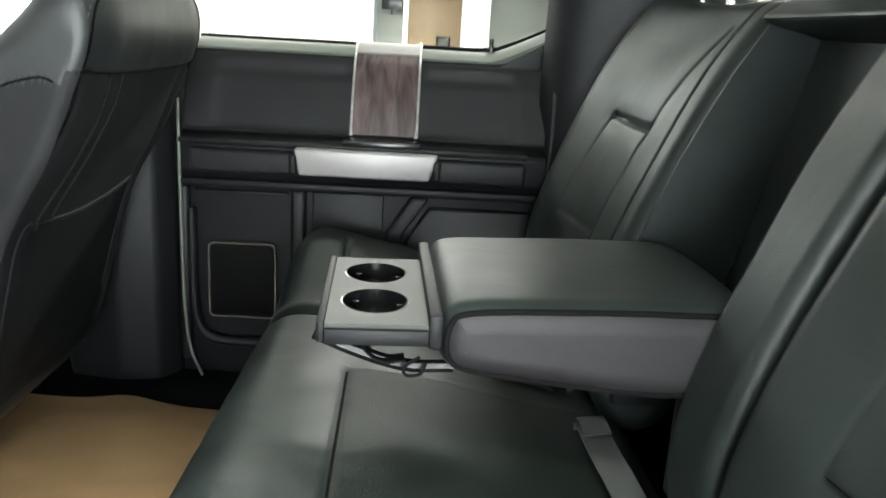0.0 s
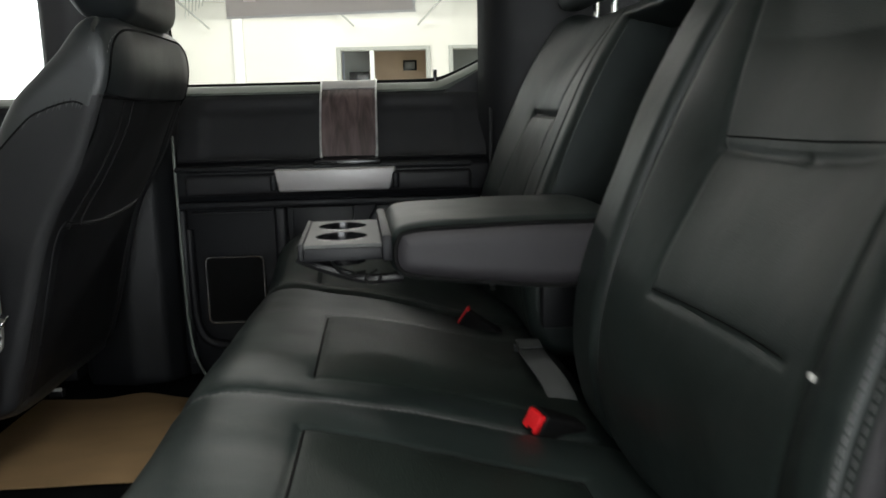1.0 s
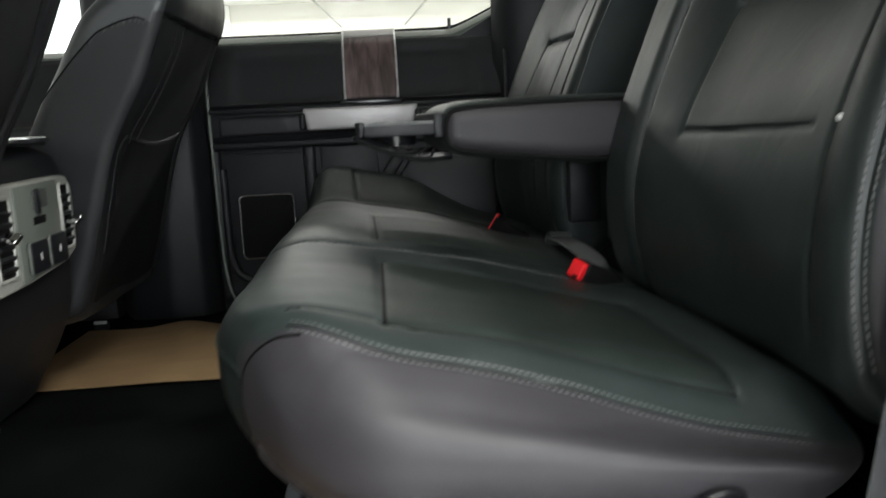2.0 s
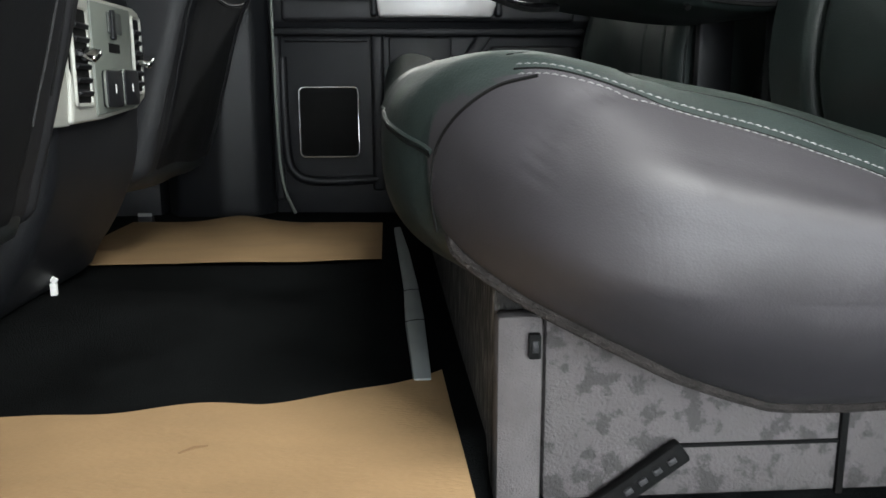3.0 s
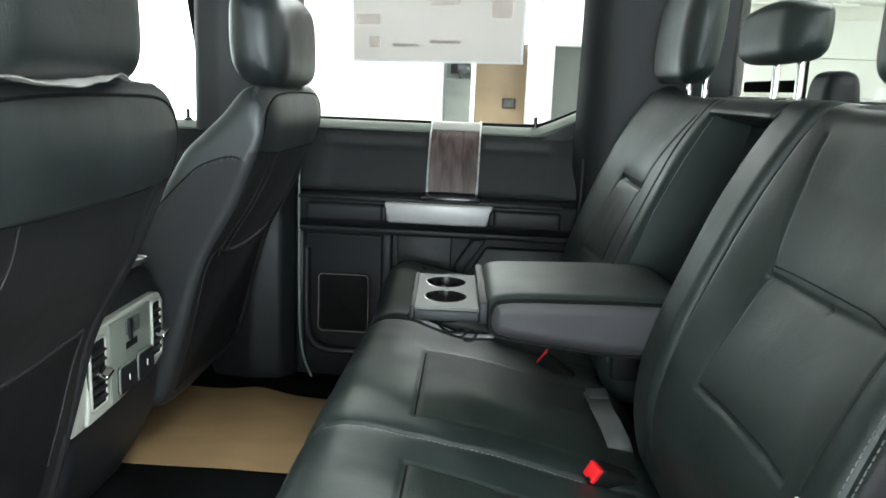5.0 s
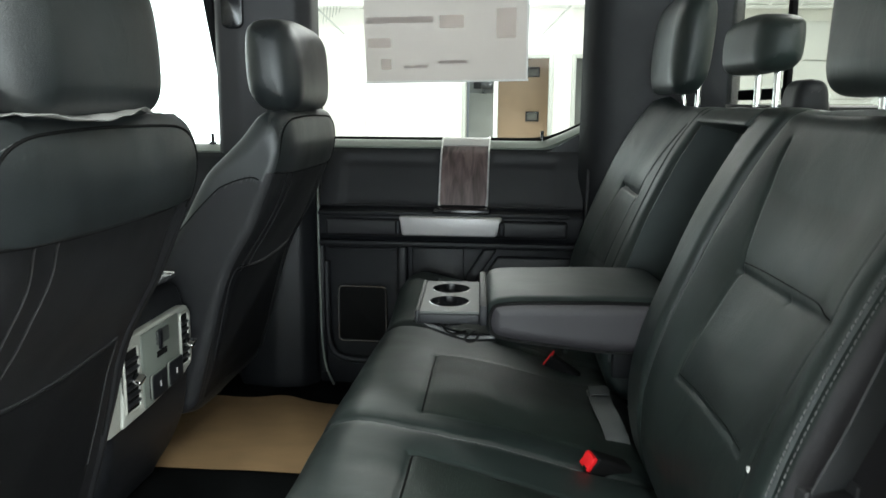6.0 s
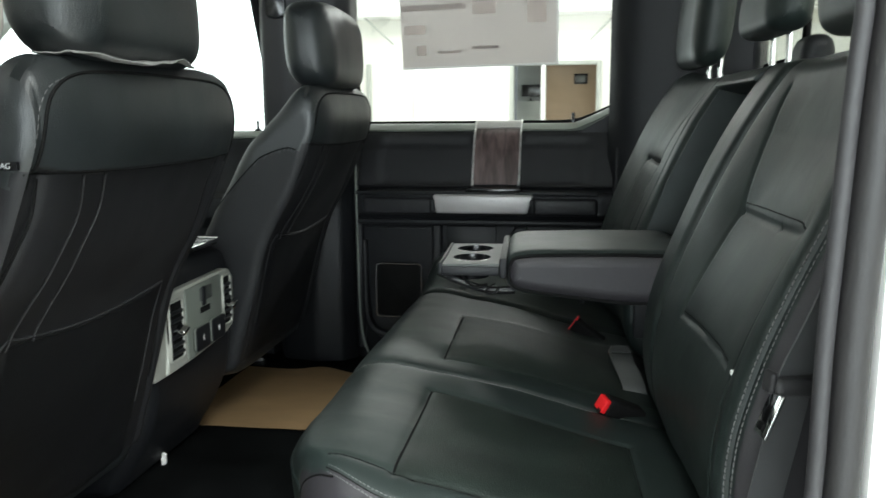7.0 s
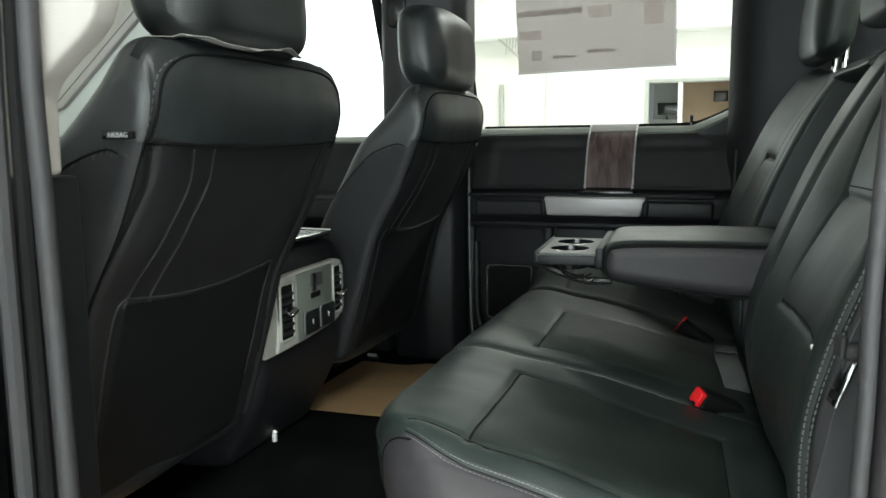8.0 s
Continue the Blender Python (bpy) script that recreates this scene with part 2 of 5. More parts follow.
def prism(pts, axis, a, b, r=0.003, seg=2):
    """A polygon of 2D points, drawn out along an axis from a to b, with rounded edges."""
    bm = bmesh.new()
    put = {"x": lambda p, w: (w, p[0], p[1]), "y": lambda p, w: (p[0], w, p[1]), "z": lambda p, w: (p[0], p[1], w)}[axis]
    f = bm.faces.new([bm.verts.new(put(p, a)) for p in pts])
    ex = bmesh.ops.extrude_face_region(bm, geom=[f])
    d = Vector(put((0, 0), b)) - Vector(put((0, 0), a))
    bmesh.ops.translate(bm, verts=[v for v in ex["geom"] if isinstance(v, bmesh.types.BMVert)], vec=d)
    if r > 0:
        bmesh.ops.bevel(bm, geom=list(bm.edges), offset=r, segments=seg, affect="EDGES", profile=0.5, clamp_overlap=True)
    return bm


def tube(points, r, n=8, bm=None, closed=False, flat=1.0):
    """A round bar along a line of points."""
    bm = bm or bmesh.new()
    pts = [Vector(p) for p in points]
    rings, up = [], None
    for i, p in enumerate(pts):
        a = pts[i - 1] if i or closed else p
        c = pts[(i + 1) % len(pts)] if i < len(pts) - 1 or closed else p
        d = (c - a).normalized()
        if up is None:
            up = d.orthogonal().normalized()
        up = (up - d * up.dot(d)).normalized()
        side = d.cross(up)
        rings.append([bm.verts.new(p + (up * math.cos(2 * math.pi * k / n) * flat + side * math.sin(2 * math.pi * k / n)) * r) for k in range(n)])
    for i in range(len(rings) - (0 if closed else 1)):
        A, B = rings[i], rings[(i + 1) % len(rings)]
        for k in range(n):
            bm.faces.new((A[k], A[(k + 1) % n], B[(k + 1) % n], B[k]))
    if not closed:
        bm.faces.new(rings[0]), bm.faces.new(rings[-1])
    return bm


def curve(points, n=40, closed=False):
    """A smooth line (Catmull-Rom) through points, in even steps."""
    P = [np.array(p, float) for p in points]
    m = len(P)
    dense = []
    for i in range(m if closed else m - 1):
        p0 = P[(i - 1) % m] if closed or i > 0 else 2 * P[0] - P[1]
        p1, p2 = P[i], P[(i + 1) % m]
        p3 = P[(i + 2) % m] if closed or i + 2 < m else 2 * P[-1] - P[-2]
        for k in range(12):
            t = k / 12
            dense.append(0.5 * (2 * p1 + (p2 - p0) * t + (2 * p0 - 5 * p1 + 4 * p2 - p3) * t * t + (3 * p1 - p0 - 3 * p2 + p3) * t ** 3))
    dense.append(P[0] if closed else P[-1])
    D = np.array(dense)
    s = np.concatenate([[0], np.cumsum(np.linalg.norm(np.diff(D, axis=0), axis=1))])
    at = np.linspace(0, s[-1], n + 1)[:-1] if closed else np.linspace(0, s[-1], n)
    return np.stack([np.interp(at, s, D[:, k]) for k in range(D.shape[1])], axis=1)


CAP = 18


def pillow(outline, w0, w1, r, nu=110, nw=30, disp=None, axis="y", arc=9, r1=None, taper=None, even=False):
    """An upholstered body: a closed outline drawn out along an axis, its two ends rounded. Outline points are (x, z) for axis y,
    (y, z) for axis x, (x, y) for axis z. disp(p, n) moves the surface along its normal. Returns the mesh and its rings of points and normals."""
    put = {"y": lambda a, b, w: Vector((a, w, b)), "x": lambda a, b, w: Vector((w, a, b)), "z": lambda a, b, w: Vector((a, b, w))}[axis]
    r1 = r if r1 is None else r1
    P = curve(outline, nu, True)
    area = 0.5 * np.sum(P[:, 0] * np.roll(P[:, 1], -1) - np.roll(P[:, 0], -1) * P[:, 1])
    if area < 0:
        P = P[::-1]
    T = np.roll(P, -1, 0) - np.roll(P, 1, 0)
    T /= np.linalg.norm(T, axis=1)[:, None]
    N = np.stack([T[:, 1], -T[:, 0]], 1)
    C = P.mean(0)
    half = (P.max(0) - P.min(0)) / 2
    rows = []
    for k in range(arc):
        f = math.pi / 2 * k / arc
        rows.append((w0 + r * (1 - math.cos(f)), r * (1 - math.sin(f)), math.sin(f), -math.cos(f)))
    for k in range(nw + 1):
        rows.append((w0 + r + (w1 - r1 - w0 - r) * k / nw, 0.0, 1.0, 0.0))
    for k in range(arc - 1, -1, -1):
        f = math.pi / 2 * k / arc
        rows.append((w1 - r1 * (1 - math.cos(f)), r1 * (1 - math.sin(f)), math.sin(f), math.cos(f)))
    bm = bmesh.new()
    rings, norms, verts = [], [], []

    def ring(w, inset, sn, cs, shrink=1.0):
        ps, ns, vs = [], [], []
        for i in range(len(P)):
            a, b = C + (P[i] - C) * (1 - inset / half) if even else P[i] - N[i] * inset
            a, b = C[0] + (a - C[0]) * shrink, C[1] + (b - C[1]) * shrink
            p = put(a, b, w)
            if taper:
                p = taper(p)
            nn = put(N[i][0] * sn, N[i][1] * sn, cs)
            if disp:
                p = p + nn * disp(p, nn)
            ps.append(p), ns.append(nn), vs.append(bm.verts.new(p))
        return ps, ns, vs
    for k in range(CAP):
        verts.append(ring(w0, r, 0, -1, (k + 0.5) / CAP)[2])
    for row in rows:
        ps, ns, vs = ring(*row)
        rings.append(ps), norms.append(ns), verts.append(vs)
    for k in range(CAP - 1, -1, -1):
        verts.append(ring(w1, r1, 0, 1, (k + 0.5) / CAP)[2])
    n = len(P)
    for A, B in zip(verts, verts[1:]):
        for i in range(n):
            bm.faces.new((A[i], A[(i + 1) % n], B[(i + 1) % n], B[i]))
    bm.faces.new(verts[0]), bm.faces.new(verts[-1])
    return bm, rings, norms


def sheet(f, nu, nv, thick=0.0):
    """A surface f(u, v), u and v from 0 to 1, given some thickness."""
    bm = bmesh.new()
    g = [[bm.verts.new(f(i / nu, j / nv)) for j in range(nv + 1)] for i in range(nu + 1)]
    for i in range(nu):
        for j in range(nv):
            bm.faces.new((g[i][j], g[i + 1][j], g[i + 1][j + 1], g[i][j + 1]))
    if thick:
        bmesh.ops.recalc_face_normals(bm, faces=bm.faces)
        bmesh.ops.solidify(bm, geom=list(bm.faces), thickness=thick)
    return bm


def ribbon(points, across, width, thick=0.0015, n=30):
    """A strap along points, wide in the direction across."""
    C = curve(points, n)
    W = Vector(across).normalized() * width / 2

    def f(u, v):
        i = min(int(round(u * (n - 1))), n - 1)
        return Vector(C[i]) + W * (2 * v - 1)
    return sheet(f, n - 1, 4, thick)


def stitches(pts, norms, length=0.006, gap=0.0035, r=0.0009, lift=0.0006):
    """Sewn thread: short dashes along a line that lies on a surface."""
    bm = bmesh.new()
    P = np.array([list(p) for p in pts])
    Q = np.array([list(p) for p in norms])
    s = np.concatenate([[0], np.cumsum(np.linalg.norm(np.diff(P, axis=0), axis=1))])
    at = 0.0
    while at + length < s[-1]:
        a, b, c = at, at + length / 2, at + length
        line = []
        for k, h in ((a, -0.0003), (b, lift), (c, -0.0003)):
            p = Vector([np.interp(k, s, P[:, j]) for j in range(3)])
            q = Vector([np.interp(k, s, Q[:, j]) for j in range(3)]).normalized()
            line.append(p + q * h)
        tube(line, r, 5, bm)
        at += length + gap
    return bm


def seg(px, py, ax, ay, bx, by):
    """Distance of a point from a line segment."""
    dx, dy = bx - ax, by - ay
    t = max(0.0, min(1.0, ((px - ax) * dx + (py - ay) * dy) / (dx * dx + dy * dy)))
    return math.hypot(px - ax - t * dx, py - ay - t * dy)


def dent(d, w, depth):
    return -depth * math.exp(-(d / w) ** 2) if d < 3 * w else 0.0


def wob(p, f, a):
    """Gentle unevenness of a stuffed surface."""
    return a * noise.noise(Vector(p) * f)


def on_skin(tree, pts, towards):
    """Points moved along a direction until they meet a surface, with the surface's normals."""
    d = Vector(towards).normalized()
    ps, ns = [], []
    for p in pts:
        hit, nor, _, _ = tree.ray_cast(Vector(p) - d * 0.3, d, 0.6)
        if hit:
            ps.append(hit), ns.append(-nor if nor.dot(d) > 0 else nor)
    return ps, ns


def crease(tree, pts, towards, parent, material, r=0.0012, name="seam", lift=0.0, n=40):
    """A sewn line laid on an upholstered surface."""
    ps, ns = on_skin(tree, curve(pts, n), towards)
    return part(name, tube([p + q * lift for p, q in zip(ps, ns)], r, 6), material, parent)


def frame_ring(x0, x1, z0, z1, y, wide, deep, rc=0.012):
    """A thin rectangular frame with round corners in a plane of constant y."""
    pts = []
    for cx, cz, a0 in ((x1 - rc, z1 - rc, 0), (x0 + rc, z1 - rc, 90), (x0 + rc, z0 + rc, 180), (x1 - rc, z0 + rc, 270)):
        for k in range(5):
            a = radians(a0 + 22.5 * k)
            pts.append((cx + rc * math.cos(a), y, cz + rc * math.sin(a)))
    return tube(pts, wide, 6, closed=True)


def rounded(x0, x1, z0, z1, rc, n=4):
    pts = []
    for cx, cz, a0 in ((x1 - rc, z1 - rc, 0), (x0 + rc, z1 - rc, 90), (x0 + rc, z0 + rc, 180), (x1 - rc, z0 + rc, 270)):
        for k in range(n + 1):
            a = radians(a0 + 90 * k / n)
            pts.append((cx + rc * math.cos(a), cz + rc * math.sin(a)))
    return pts


def two_tone(ob, material, around, rows, inside=None):
    """A second covering on the first end of a pillow: its cap and some rows of faces, within a border."""
    ob.data.materials.append(material)
    last = len(ob.data.polygons) - 2
    for f in ob.data.polygons:
        if (f.index < around * (CAP + rows) or f.index == last) and (inside is None or inside(f.center)):
            f.material_index = 1


# ---- showroom ----
solid("ground", box((-12, -9, -0.75), (12, 16, -0.65), 0), TILE, "pale polished tile floor of the showroom", "floor", "structure")
solid("ceiling", box((-12, -9, CEIL), (12, 16, CEIL + 0.1), 0), WHITEM, "white showroom ceiling", "ceiling", "structure")
solid("wall_west", box((-12.2, -9, -0.65), (-12, 16, CEIL), 0), WALL, "cream painted showroom wall", "wall", "structure")
solid("wall_east", box((12, -9, -0.65), (12.2, 16, CEIL), 0), WALL, "cream painted showroom wall", "wall", "structure")
solid("wall_south", box((-12, -9.2, -0.65), (12, -9, CEIL), 0), WALL, "cream painted showroom wall", "wall", "structure")
# Unseen panel added beside the south fill lamp; it glows to light the near side.
solid("fill_panel", box((-3.5, -8.98, -0.5), (8.5, -8.95, 2.5), 0), FILL_GLOW, "unseen glowing panel on the south wall, added to light the near side", "window", "structure")
solid("backdrop", box((-12, 11.3, -0.65), (-3.2, 11.4, CEIL), 0), DAY, "bright daylight seen through the showroom front", "backdrop", "structure")
wall_n = thing("wall_north", (0, 11, -0.65), "cream office wall with grey framed openings", "wall", kind="structure")
for lo, hi in (((-3.2, 11, -0.65), (-0.655, 11.15, CEIL)), ((-0.655, 11, 1.475), (12, 11.15, CEIL)), ((0.612, 11, -0.65), (0.86, 11.15, 1.475)),
               ((2.05, 11, -0.65), (12, 11.15, 1.475))):
    part("wall_panel", box(lo, hi, 0), WALL, wall_n)
sd = thing("sectional_door", (4.5, 10.97, -0.65), "white sectional garage door with horizontal joints", "garage door", kind="structure")
for k in range(5):
    part("panel", box((2.45, 10.955, -0.64 + 0.51 * k), (6.6, 10.995, -0.14 + 0.51 * k), 0.008), WHITEM, sd)
js = thing("roof_joist", (3.0, 10.3, 2.4), "white steel web joist under the ceiling", "joist", kind="structure")
for jz in (2.02, 2.34):
    part("chord", tube([(2.2, 10.35, jz), (4.6, 10.35, jz)], 0.02, 6), WHITEM, js)
for k in range(12):
    part("web_bar", tube([(2.3 + 0.19 * k, 10.35, 2.02 if k % 2 else 2.34), (2.49 + 0.19 * k, 10.35, 2.34 if k % 2 else 2.02)], 0.011, 6), WHITEM, js)
part("soffit", box((-3.2, 10.6, 2.09), (12, 11.0, 2.70), 0.01), WHITEM, wall_n, "white boxed soffit")
part("pilaster", box((-2.02, 10.93, -0.65), (-1.88, 11.0, 2.09), 0.008), WHITEM, wall_n)
part("pipe", tube([(-2.68, 10.95, -0.65), (-2.68, 10.95, 1.47)], 0.035, 10), GREYFR, wall_n)
for bx, sx in ((-0.40, 1), (0.45, -1), (-2.3, 1)):
    part("bracket", tube([(bx, 10.9, 1.74), (bx - sx * 0.36, 10.7, 2.09)], 0.014, 6), GREYFR, wall_n)
for k in range(6):
    part("web_bar", tube([(-2.56 + 0.045 * k, 10.72, 1.86 + 0.03 * k), (-2.54 + 0.045 * k, 10.72, 2.09)], 0.007, 6), GREYFR, wall_n)
for x0, x1, mid in ((-0.655, 0.612, -0.18), (0.86, 2.05, None)):
    fr = thing("door_frame", ((x0 + x1) / 2, 10.98, -0.65), "grey metal frame of an office opening", "door frame", kind="structure")
    part("jamb", box((x0, 10.96, -0.65), (x0 + 0.06, 11.17, 1.475), 0.006), GREYFR, fr)
    part("jamb", box((x1 - 0.06, 10.96, -0.65), (x1, 11.17, 1.475), 0.006), GREYFR, fr)
    part("head", box((x0 + 0.06, 10.96, 1.425), (x1 - 0.06, 11.17, 1.475), 0.006), GREYFR, fr)
    if mid is not None:
        part("mullion", box((mid - 0.03, 10.96, -0.65), (mid + 0.03, 11.17, 1.425), 0.006), WHITEM, fr)
solid("office_partition", box((-0.65, 12.4, -0.65), (-0.20, 12.5, CEIL), 0.005), OFFICE, "grey office partition wall", "partition", "structure")
solid("office_wall", box((-0.22, 12.0, -0.65), (0.75, 12.1, CEIL), 0.005), BROWN, "brown painted office wall", "wall", "structure")
solid("office_wall", box((0.75, 12.8, -0.65), (4.0, 12.9, CEIL), 0.005), OFFICE, "grey office wall in shade", "wall", "structure")
solid("cabinet", box((-0.62, 11.9, -0.65), (-0.24, 12.3, 0.95), 0.01), OFFICE, "grey filing cabinet in the office", "cabinet")
for px, pz in ((0.34, 1.27), (0.34, 0.61)):
    pic = thing("picture", (px, 11.98, pz), "small dark framed picture on the brown wall", "picture")
    part("frame", prism(rounded(px - 0.10, px + 0.10, pz - 0.075, pz + 0.075, 0.005, 1), "y", 11.955, 11.995, 0.003), GLOSS, pic)
    part("print", box((px - 0.075, 11.945, pz - 0.052), (px + 0.075, 11.954, pz + 0.052), 0.001), DARKPIC, pic)
mon = thing("monitor", (-0.40, 12.1, 0.95), "black flat monitor on the filing cabinet", "monitor")
part("screen", box((-0.56, 12.08, 1.02), (-0.27, 12.11, 1.20), 0.006), GLOSS, mon)
part("foot", box((-0.47, 12.05, 0.95), (-0.36, 12.14, 0.958), 0.003), GLOSS, mon)
part("neck", box((-0.43, 12.09, 0.955), (-0.40, 12.105, 1.03), 0.003), GLOSS, mon)
for lx, ly in ((-2.5, -2.2), (1.3, -1.7), (-2.5, 5.5), (2.0, 5.5), (-1.0, 8.8), (8.6, 2.0), (-6.0, 2.0)):
    fx = thing("ceiling_light", (lx, ly, CEIL), "long white fluorescent ceiling light", "lamp", group="showroom ceiling lights")
    part("housing", box((lx - 1.22, ly - 0.27, CEIL - 0.05), (lx + 1.22, ly + 0.27, CEIL), 0.01), WHITEM, fx)

# ---- the truck's cab: shell ----
floor = thing("floor", (-0.3, 0.95, -0.05), "black carpeted cab floor", "floor", kind="structure")


def carpet(u, v):
    x, y = -2.05 + 2.80 * u, 0.06 + 1.86 * v
    h = 0.004 * math.sin(9 * x + 3 * y) * math.sin(5 * y) - 0.006
    h -= 0.06 * max(0.0, min(1.0, (x + 0.03) / 0.03)) * max(0.0, min(1.0, (0.47 - y) / 0.03))
    return Vector((x, y, h + 0.012 * math.exp(-((y - 0.9) / 0.16) ** 2) * (1 if x < -0.3 else 0)))


part("carpet", sheet(carpet, 110, 80, 0.01), CARPET, floor)
part("floor_pan", box((-2.05, 0.03, -0.16), (0.8, 1.97, -0.09), 0.01), RUBBER, floor)

body = thing("body_shell", (0, 0.95, 0), "white painted truck cab body", "truck body", kind="structure")
part("roof", box((-1.45, 0.1, 1.34), (0.92, 1.86, 1.38), 0.02), WHITEP, body)
part("rear_panel", box((0.86, 0.04, -0.3), (0.92, 1.96, 0.815), 0.02), WHITEP, body)
part("rocker_sill", box((-2.05, -0.02, -0.28), (0.9, 0.06, -0.02), 0.02), WHITEP, body)
part("rocker_sill", box((-2.05, 1.92, -0.28), (0.9, 2.0, -0.02), 0.02), WHITEP, body)
part("quarter_panel", box((0.505, 0.066, -0.3), (0.92, 0.125, 0.80), 0.008), WHITEP, body)
part("quarter_pillar", prism([(0.50, 0.795), (0.92, 0.795), (0.80, 1.34), (0.487, 1.34)], "y", 0.075, 0.125, 0.008), WHITEP, body)
part("quarter_panel", box((0.44, 1.955, -0.3), (0.92, 2.0, 0.80), 0.02), WHITEP, body)
part("firewall", box((-2.12, 0.05, -0.3), (-2.05, 1.95, 0.66), 0.02), RUBBER, body)
part("front_pillar", prism([(-2.05, 0.76), (-1.93, 0.80), (-1.50, 1.16), (-1.34, 1.34), (-1.50, 1.34), (-1.68, 1.18)], "y", 1.84, 1.90, 0.01), HEADLINER, body, "light grey pillar trim")
part("pillar_gap", tube([(-1.975, 1.845, 0.80), (-1.535, 1.845, 1.165), (-1.38, 1.845, 1.33)], 0.006, 6), SEAM, body)
part("door_frame_trim", prism([(-2.02, 0.765), (-1.955, 0.805), (-1.525, 1.165), (-1.38, 1.325), (-1.20, 1.325), (-1.36, 1.15), (-1.80, 0.76), (-1.84, 0.69), (-2.02, 0.69)], "y", 1.862, 1.905, 0.012, 3), PALETRIM, body, "pale grey door frame trim")
part("front_pillar", tube([(-2.0, 0.07, 0.70), (-1.36, 0.14, 1.33)], 0.045, 10), HEADLINER, body)
part("pillar_jamb", box((-0.345, 0.01, -0.2), (-0.305, 0.05, 1.3), 0.012), WHITEP, body, "white painted jamb")
solid("headliner", box((-1.40, 0.14, 1.30), (0.84, 1.84, 1.335), 0.01), HEADLINER, "light grey cloth headliner", "headliner", "structure")

# rear wall of the cab and its window
solid("wall_rear", box((0.745, 0.08, -0.03), (0.80, 1.92, 0.812), 0.012), PLASTIC, "dark trim on the cab's rear wall", "trim", "structure")
rw = thing("window_1", (0.84, 0.95, 0.82), "wide rear cab window", "window", kind="structure")
part("pane", box((0.765, 0.26, 0.80), (0.77, 1.80, 1.30), 0.0), PRIVACY, rw).visible_shadow = False
part("frame_side", box((0.75, 0.10, 0.80), (0.80, 0.26, 1.32), 0.02), PLASTIC, rw)
for wy in (0.55, 1.28):
    part("divider", box((0.752, wy - 0.014, 0.80), (0.764, wy + 0.014, 1.31), 0.004), SEAM, rw)
part("latch", box((0.748, 1.27, 0.822), (0.764, 1.62, 0.846), 0.004), SEAM, rw, "black sliding window latch")
part("frame_side", box((0.75, 1.79, 0.80), (0.80, 1.90, 1.32), 0.02), PLASTIC, rw)

# far side pillars
bp = thing("b_pillar_trim", (-0.45, 1.8, 0), "dark plastic pillar trim between two doors", "pillar trim", kind="structure", turn=DOOR)
low = [(-0.60, 1.80), (-0.56, 1.725), (-0.45, 1.70), (-0.375, 1.715), (-0.345, 1.76), (-0.345, 1.88), (-0.62, 1.88)]
bm = prism(low, "z", -0.01, 0.66, 0.012, 3)
part("lower_trim", bm, PLASTIC, bp)
bm = prism([(-0.645, 1.84), (-0.62, 1.80), (-0.56, 1.785), (-0.40, 1.80), (-0.365, 1.84), (-0.365, 1.93), (-0.645, 1.93)], "z", 0.655, 1.32, 0.01, 3)
part("upper_trim", bm, RUBBER, bp, "dark grey upper trim")
part("belt_slot", prism(rounded(-0.60, -0.54, 1.0, 1.13, 0.02), "y", 1.772, 1.80, 0.003), GLOSS, bp)
# Dark weatherstrip with a lit edge: the highlight is painted as a pale grey.
part("weatherstrip", tube(curve([(-0.334, 1.752, 0.58), (-0.333, 1.748, 0.40), (-0.329, 1.745, 0.16), (-0.318, 1.742, 0.06), (-0.295, 1.742, 0.0)], 30), 0.0034, 8), GREYP, bp, "edge strip coloured light grey for its thin highlight")

cp = thing("c_pillar_trim", (0.6, 1.85, 0), "dark plastic trim beside the rear seat", "pillar trim", kind="structure")


def cpf(u, v):
    x, z = 0.412 + 0.335 * u, -0.01 + 1.33 * v
    y = 1.80 - 0.05 * u - (0.06 * (z - 0.7) if z > 0.7 else 0.0)
    return Vector((x, y + 0.05 * math.exp(-u * 14), z))


part("panel", sheet(cpf, 30, 40, 0.03), PLASTIC, cp)
part("weatherstrip", tube(curve([(0.413, 1.80, 1.25), (0.414, 1.86, 0.74), (0.411, 1.79, 0.62), (0.405, 1.752, 0.50), (0.396, 1.745, 0.2), (0.37, 1.74, 0.02)], 40), 0.004, 8), RUBBER, cp)
part("hook", tube(curve([(0.565, 1.775, 1.02), (0.572, 1.762, 1.0), (0.578, 1.762, 0.98), (0.585, 1.775, 0.965)], 12), 0.006, 8), GLOSS, cp)


# ---- far rear door ----
door = thing("door_1", (0.03, 1.85, 0), "closed rear door with black trim panel, wood inlay and silver pull", "car door", kind="structure", turn=DOOR)
PROF = [(1.775, -0.03), (1.772, 0.05), (1.772, 0.30), (1.775, 0.405), (1.762, 0.425), (1.752, 0.44), (1.752, 0.492), (1.757, 0.502), (1.806, 0.508),
        (1.818, 0.518), (1.835, 0.56), (1.860, 0.62), (1.884, 0.662), (1.905, 0.680), (1.945, 0.690)]


def door_y(z):
    return float(np.interp(z, [p[1] for p in PROF], [p[0] for p in PROF]))


part("trim_panel", prism([(p[0], p[1]) for p in PROF] + [(1.985, 0.690), (1.985, -0.03)], "x", -0.342, 0.40, 0.004), PLASTIC, door)


def sillf(u, v):
    x = -0.342 + 0.76 * u
    rise = 0.052 * max(0.0, min(1.0, (x - 0.285) / 0.12)) ** 1.15
    k = v * 0.055
    return Vector((x, 1.894 + k * 1.1, 0.678 + rise + 0.018 * math.sin(min(1, v * 1.3) * math.pi / 2)))


